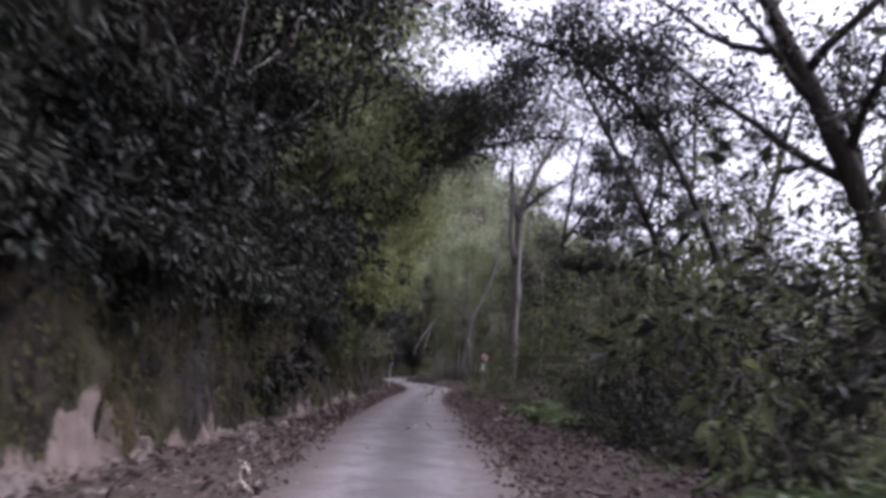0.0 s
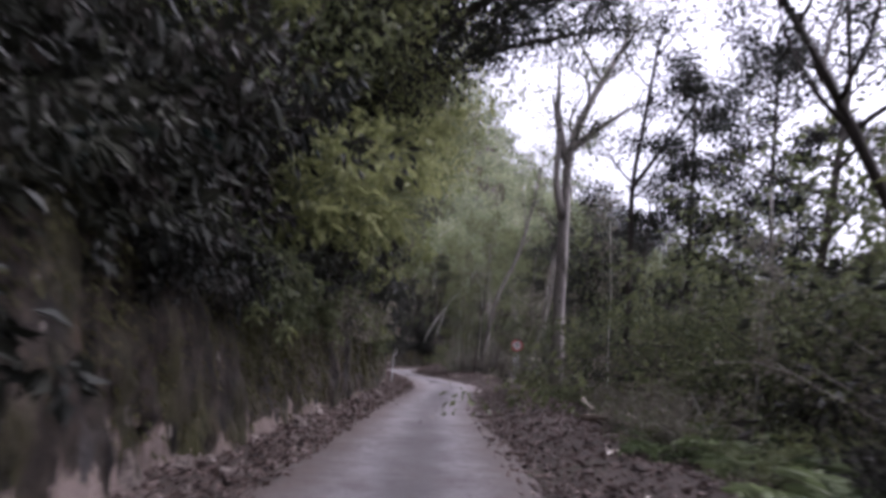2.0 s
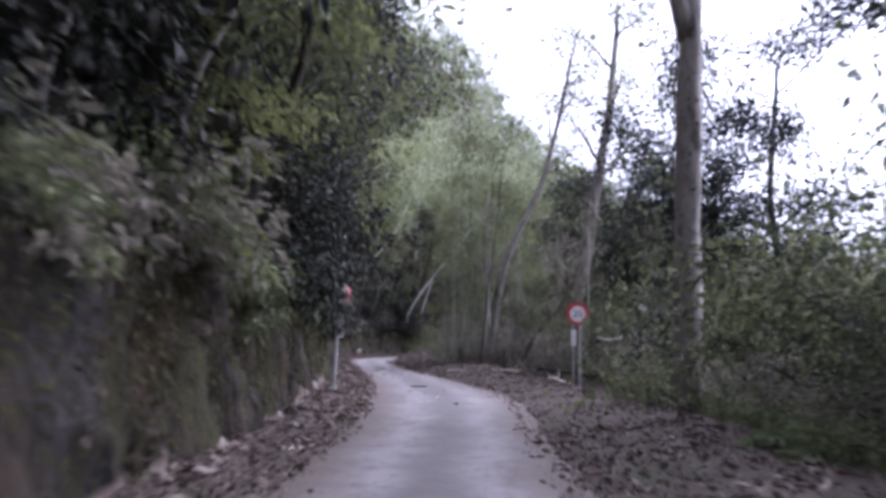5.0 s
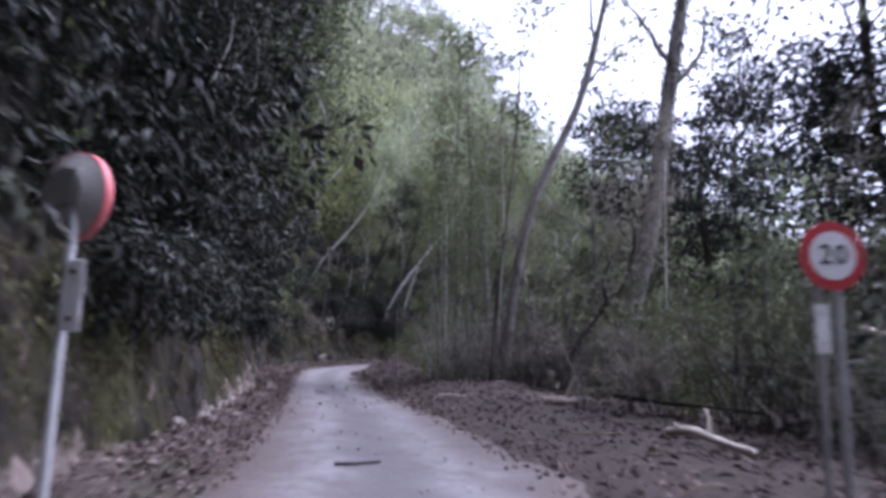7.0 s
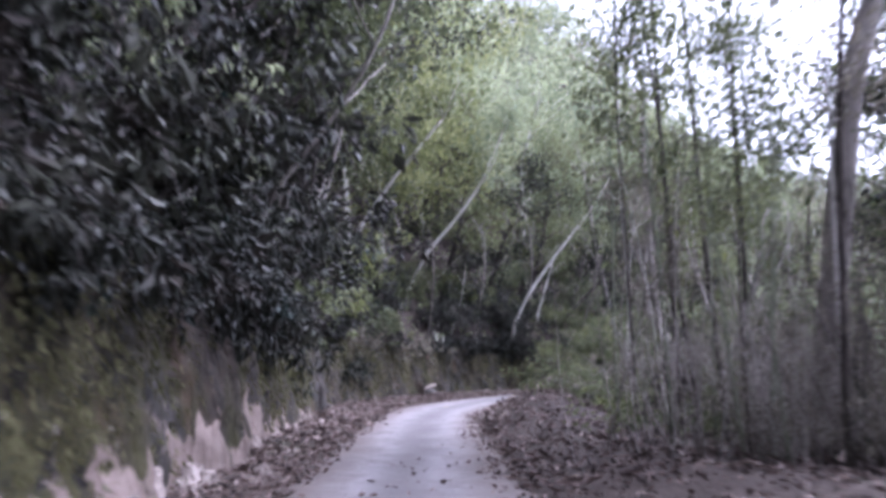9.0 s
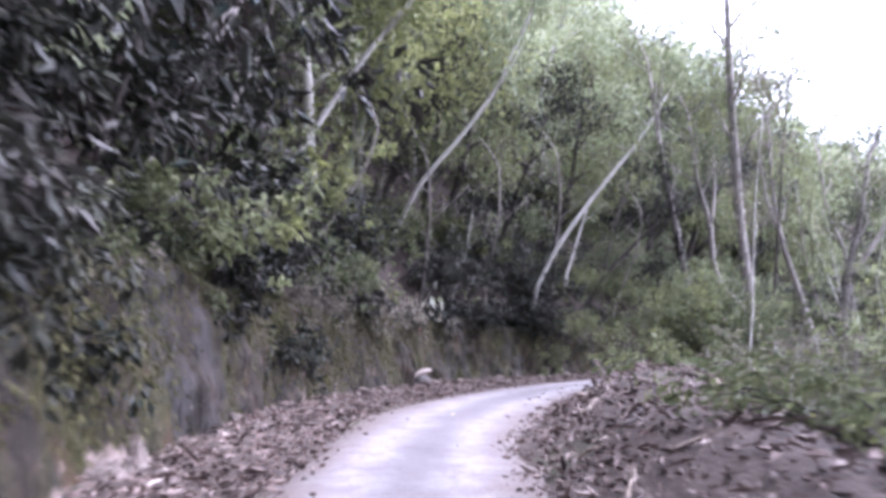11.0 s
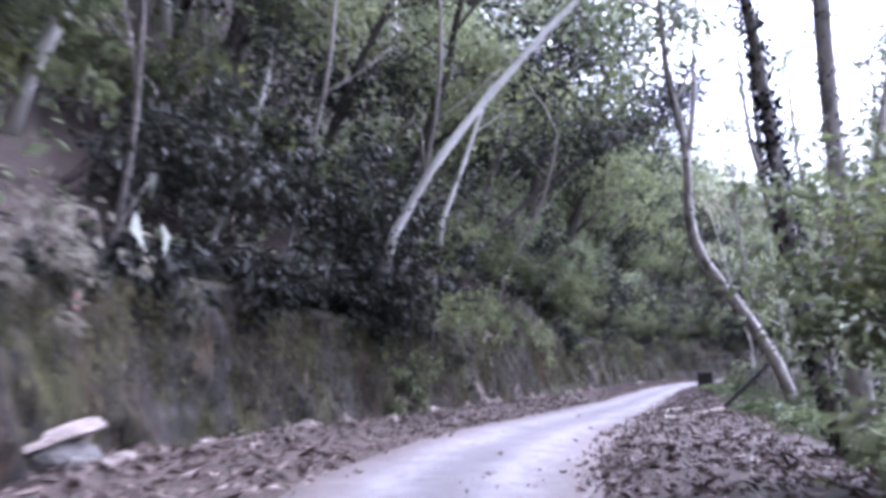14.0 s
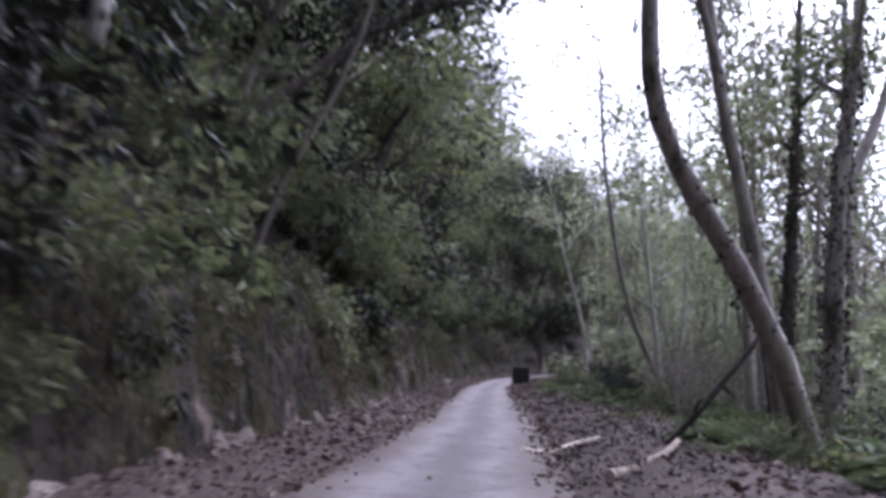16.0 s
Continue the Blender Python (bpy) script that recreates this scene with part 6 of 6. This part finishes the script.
def disc_ring(r_in, r_out, depth, segs=48):
    v, f = [], []
    for r, z in ((r_in, 0), (r_out, 0), (r_out, depth), (r_in, depth)):
        v += [(r * math.cos(2 * math.pi * k / segs), r * math.sin(2 * math.pi * k / segs), z) for k in range(segs)]
    for a in range(4):
        for k in range(segs):
            b = (a + 1) % 4
            f.append((a * segs + k, a * segs + (k + 1) % segs, b * segs + (k + 1) % segs, b * segs + k))
    return v, f


sign = thing("speed_sign", "round red and white speed limit sign on grey posts", "road sign", at=pose(2.65, 45.08, ground_at(2.65, 45.1), 0, 0, 4))
sz = 2.06 - ground_at(2.65, 45.1)
part("post", cyl(0.035, sz + 0.5, 14), STEEL, sign, "galvanised post").matrix_basis = pose(0.06, 0.06, sz / 2 - 0.10)
part("post", cyl(0.028, sz, 14), STEEL, sign, "thin galvanised post").matrix_basis = pose(-0.10, 0.07, sz / 2 - 0.25)
face = part("disc", cyl(0.285, 0.012, 48), SIGN_RED, sign, "red sign disc")
face.matrix_basis = pose(0, 0, sz, 90, 0, 0)
white = part("white_field", cyl(0.20, 0.006, 48), SIGN_WHITE, face, "white round field")
white.matrix_basis = pose(0, 0, 0.009)
plate = part("plate", box(0.13, 0.012, 0.40), SIGN_WHITE, sign, "narrow pale plate under the disc")
plate.matrix_basis = pose(-0.10, 0.03, sz - 0.60)
for char, dx in (("2", -0.066), ("0", 0.066)):
    font = bpy.data.curves.new("digit", "FONT")
    font.body, font.size, font.extrude, font.align_x, font.align_y = char, 0.23, 0.003, "CENTER", "CENTER"
    tmp = new("digit", font)
    dm = bpy.data.meshes.new_from_object(tmp.evaluated_get(bpy.context.evaluated_depsgraph_get()))
    bpy.data.objects.remove(tmp)
    bm = bmesh.new()
    bm.from_mesh(dm)
    bmesh.ops.remove_doubles(bm, verts=bm.verts, dist=0.0002)
    part("digit", bm, SIGN_BLACK, face, "black numeral " + char).matrix_basis = pose(dx, 0, 0.016)
for dz in (0.12, -0.12):
    part("bolt", cyl(0.012, 0.012, 8), STEEL, plate).matrix_basis = pose(0, -0.011, dz, 90, 0, 0)

mx, my = -3.36, 44.6
mirror = thing("traffic_mirror", "round traffic mirror with red rim and grey back", "traffic mirror", at=pose(mx, my, ground_at(mx, my), 0, 1.5, 0))
part("post", cyl(0.038, 2.75, 14), STEEL, mirror, "galvanised post").matrix_basis = pose(0, 0, 1.15)
head = part("shell", cyl(0.345, 0.10, 40, 0.2), MIRROR_BACK, mirror, "grey dished back")
head.matrix_basis = pose(-0.11, 0.07, 2.34, 0, 0, 0) @ Vector((-0.42, -0.91, 0)).to_track_quat("Z", "Y").to_matrix().to_4x4()
v, f = disc_ring(0.32, 0.345, 0.08)
rim = part_mesh("rim", fast_mesh("rim", v, f, RIM_RED, True), head, "red rim")
rim.matrix_basis = pose(0, 0, -0.125)
glass_bm = cyl(0.32, 0.02, 40)
part("mirror_glass", glass_bm, MIRROR_GLASS, head, "silvery convex glass").matrix_basis = pose(0, 0, -0.07)
board = part("plate", box(0.15, 0.012, 0.52), SIGN_WHITE, mirror, "pale reflector plate with two dark bolts")
board.matrix_basis = pose(0.09, -0.045, 1.58, 0, 0, -20)
for dz in (0.17, -0.17):
    part("bolt", cyl(0.022, 0.014, 10), SIGN_BLACK, board).matrix_basis = pose(-0.02, -0.012, dz, 90, 0, 0)

block = thing("roadside_block", "dark block with a paler cap at the road's edge", "roadside block", at=pose(14.9, 109.0, 0.02, 0, 0, -38))
part("body", box(0.75, 0.6, 0.62, 0.03), BLOCK, block).matrix_basis = pose(0, 0, 0.31)
part("cap", box(0.80, 0.65, 0.10, 0.02), GREY_ROCK, block, "paler worn cap").matrix_basis = pose(0, 0, 0.67)

DEAD_LEAF = material("dead_leaf_pale", [(0.3, (0.20, 0.21, 0.17)), (0.7, (0.36, 0.37, 0.31))], 5, 5, (0.5, 0.8), 0.3)
hang = thing("hanging_leaf", "pale dead broad leaves hanging from the thicket", "dead leaf", at=pose(-6.75, 82.4, 2.45))
rg = np.random.default_rng(9)
for a, b, n in (((-0.12, 0, 0.42), (0.05, 0, -0.32), 0.62), ((0.14, 0.1, 0.30), (0.30, 0.05, -0.30), 0.48), ((0.02, 0.2, 0.9), (-0.05, 0.15, 0.35), 0.4)):
    part_mesh("leaf", leaves("leaf", np.array([a]), np.array([b]) - np.array([a]), [n * 0.85], DEAD_LEAF, rg, 0.3), hang)
part_mesh("stalk", tubes("stalk", [(bend([(-0.7, 0.3, -0.6), (-0.3, 0.2, 0.4), (0.02, 0.1, 0.9)], 8), np.linspace(0.03, 0.012, 8), 6)], BARK_PALE), hang)
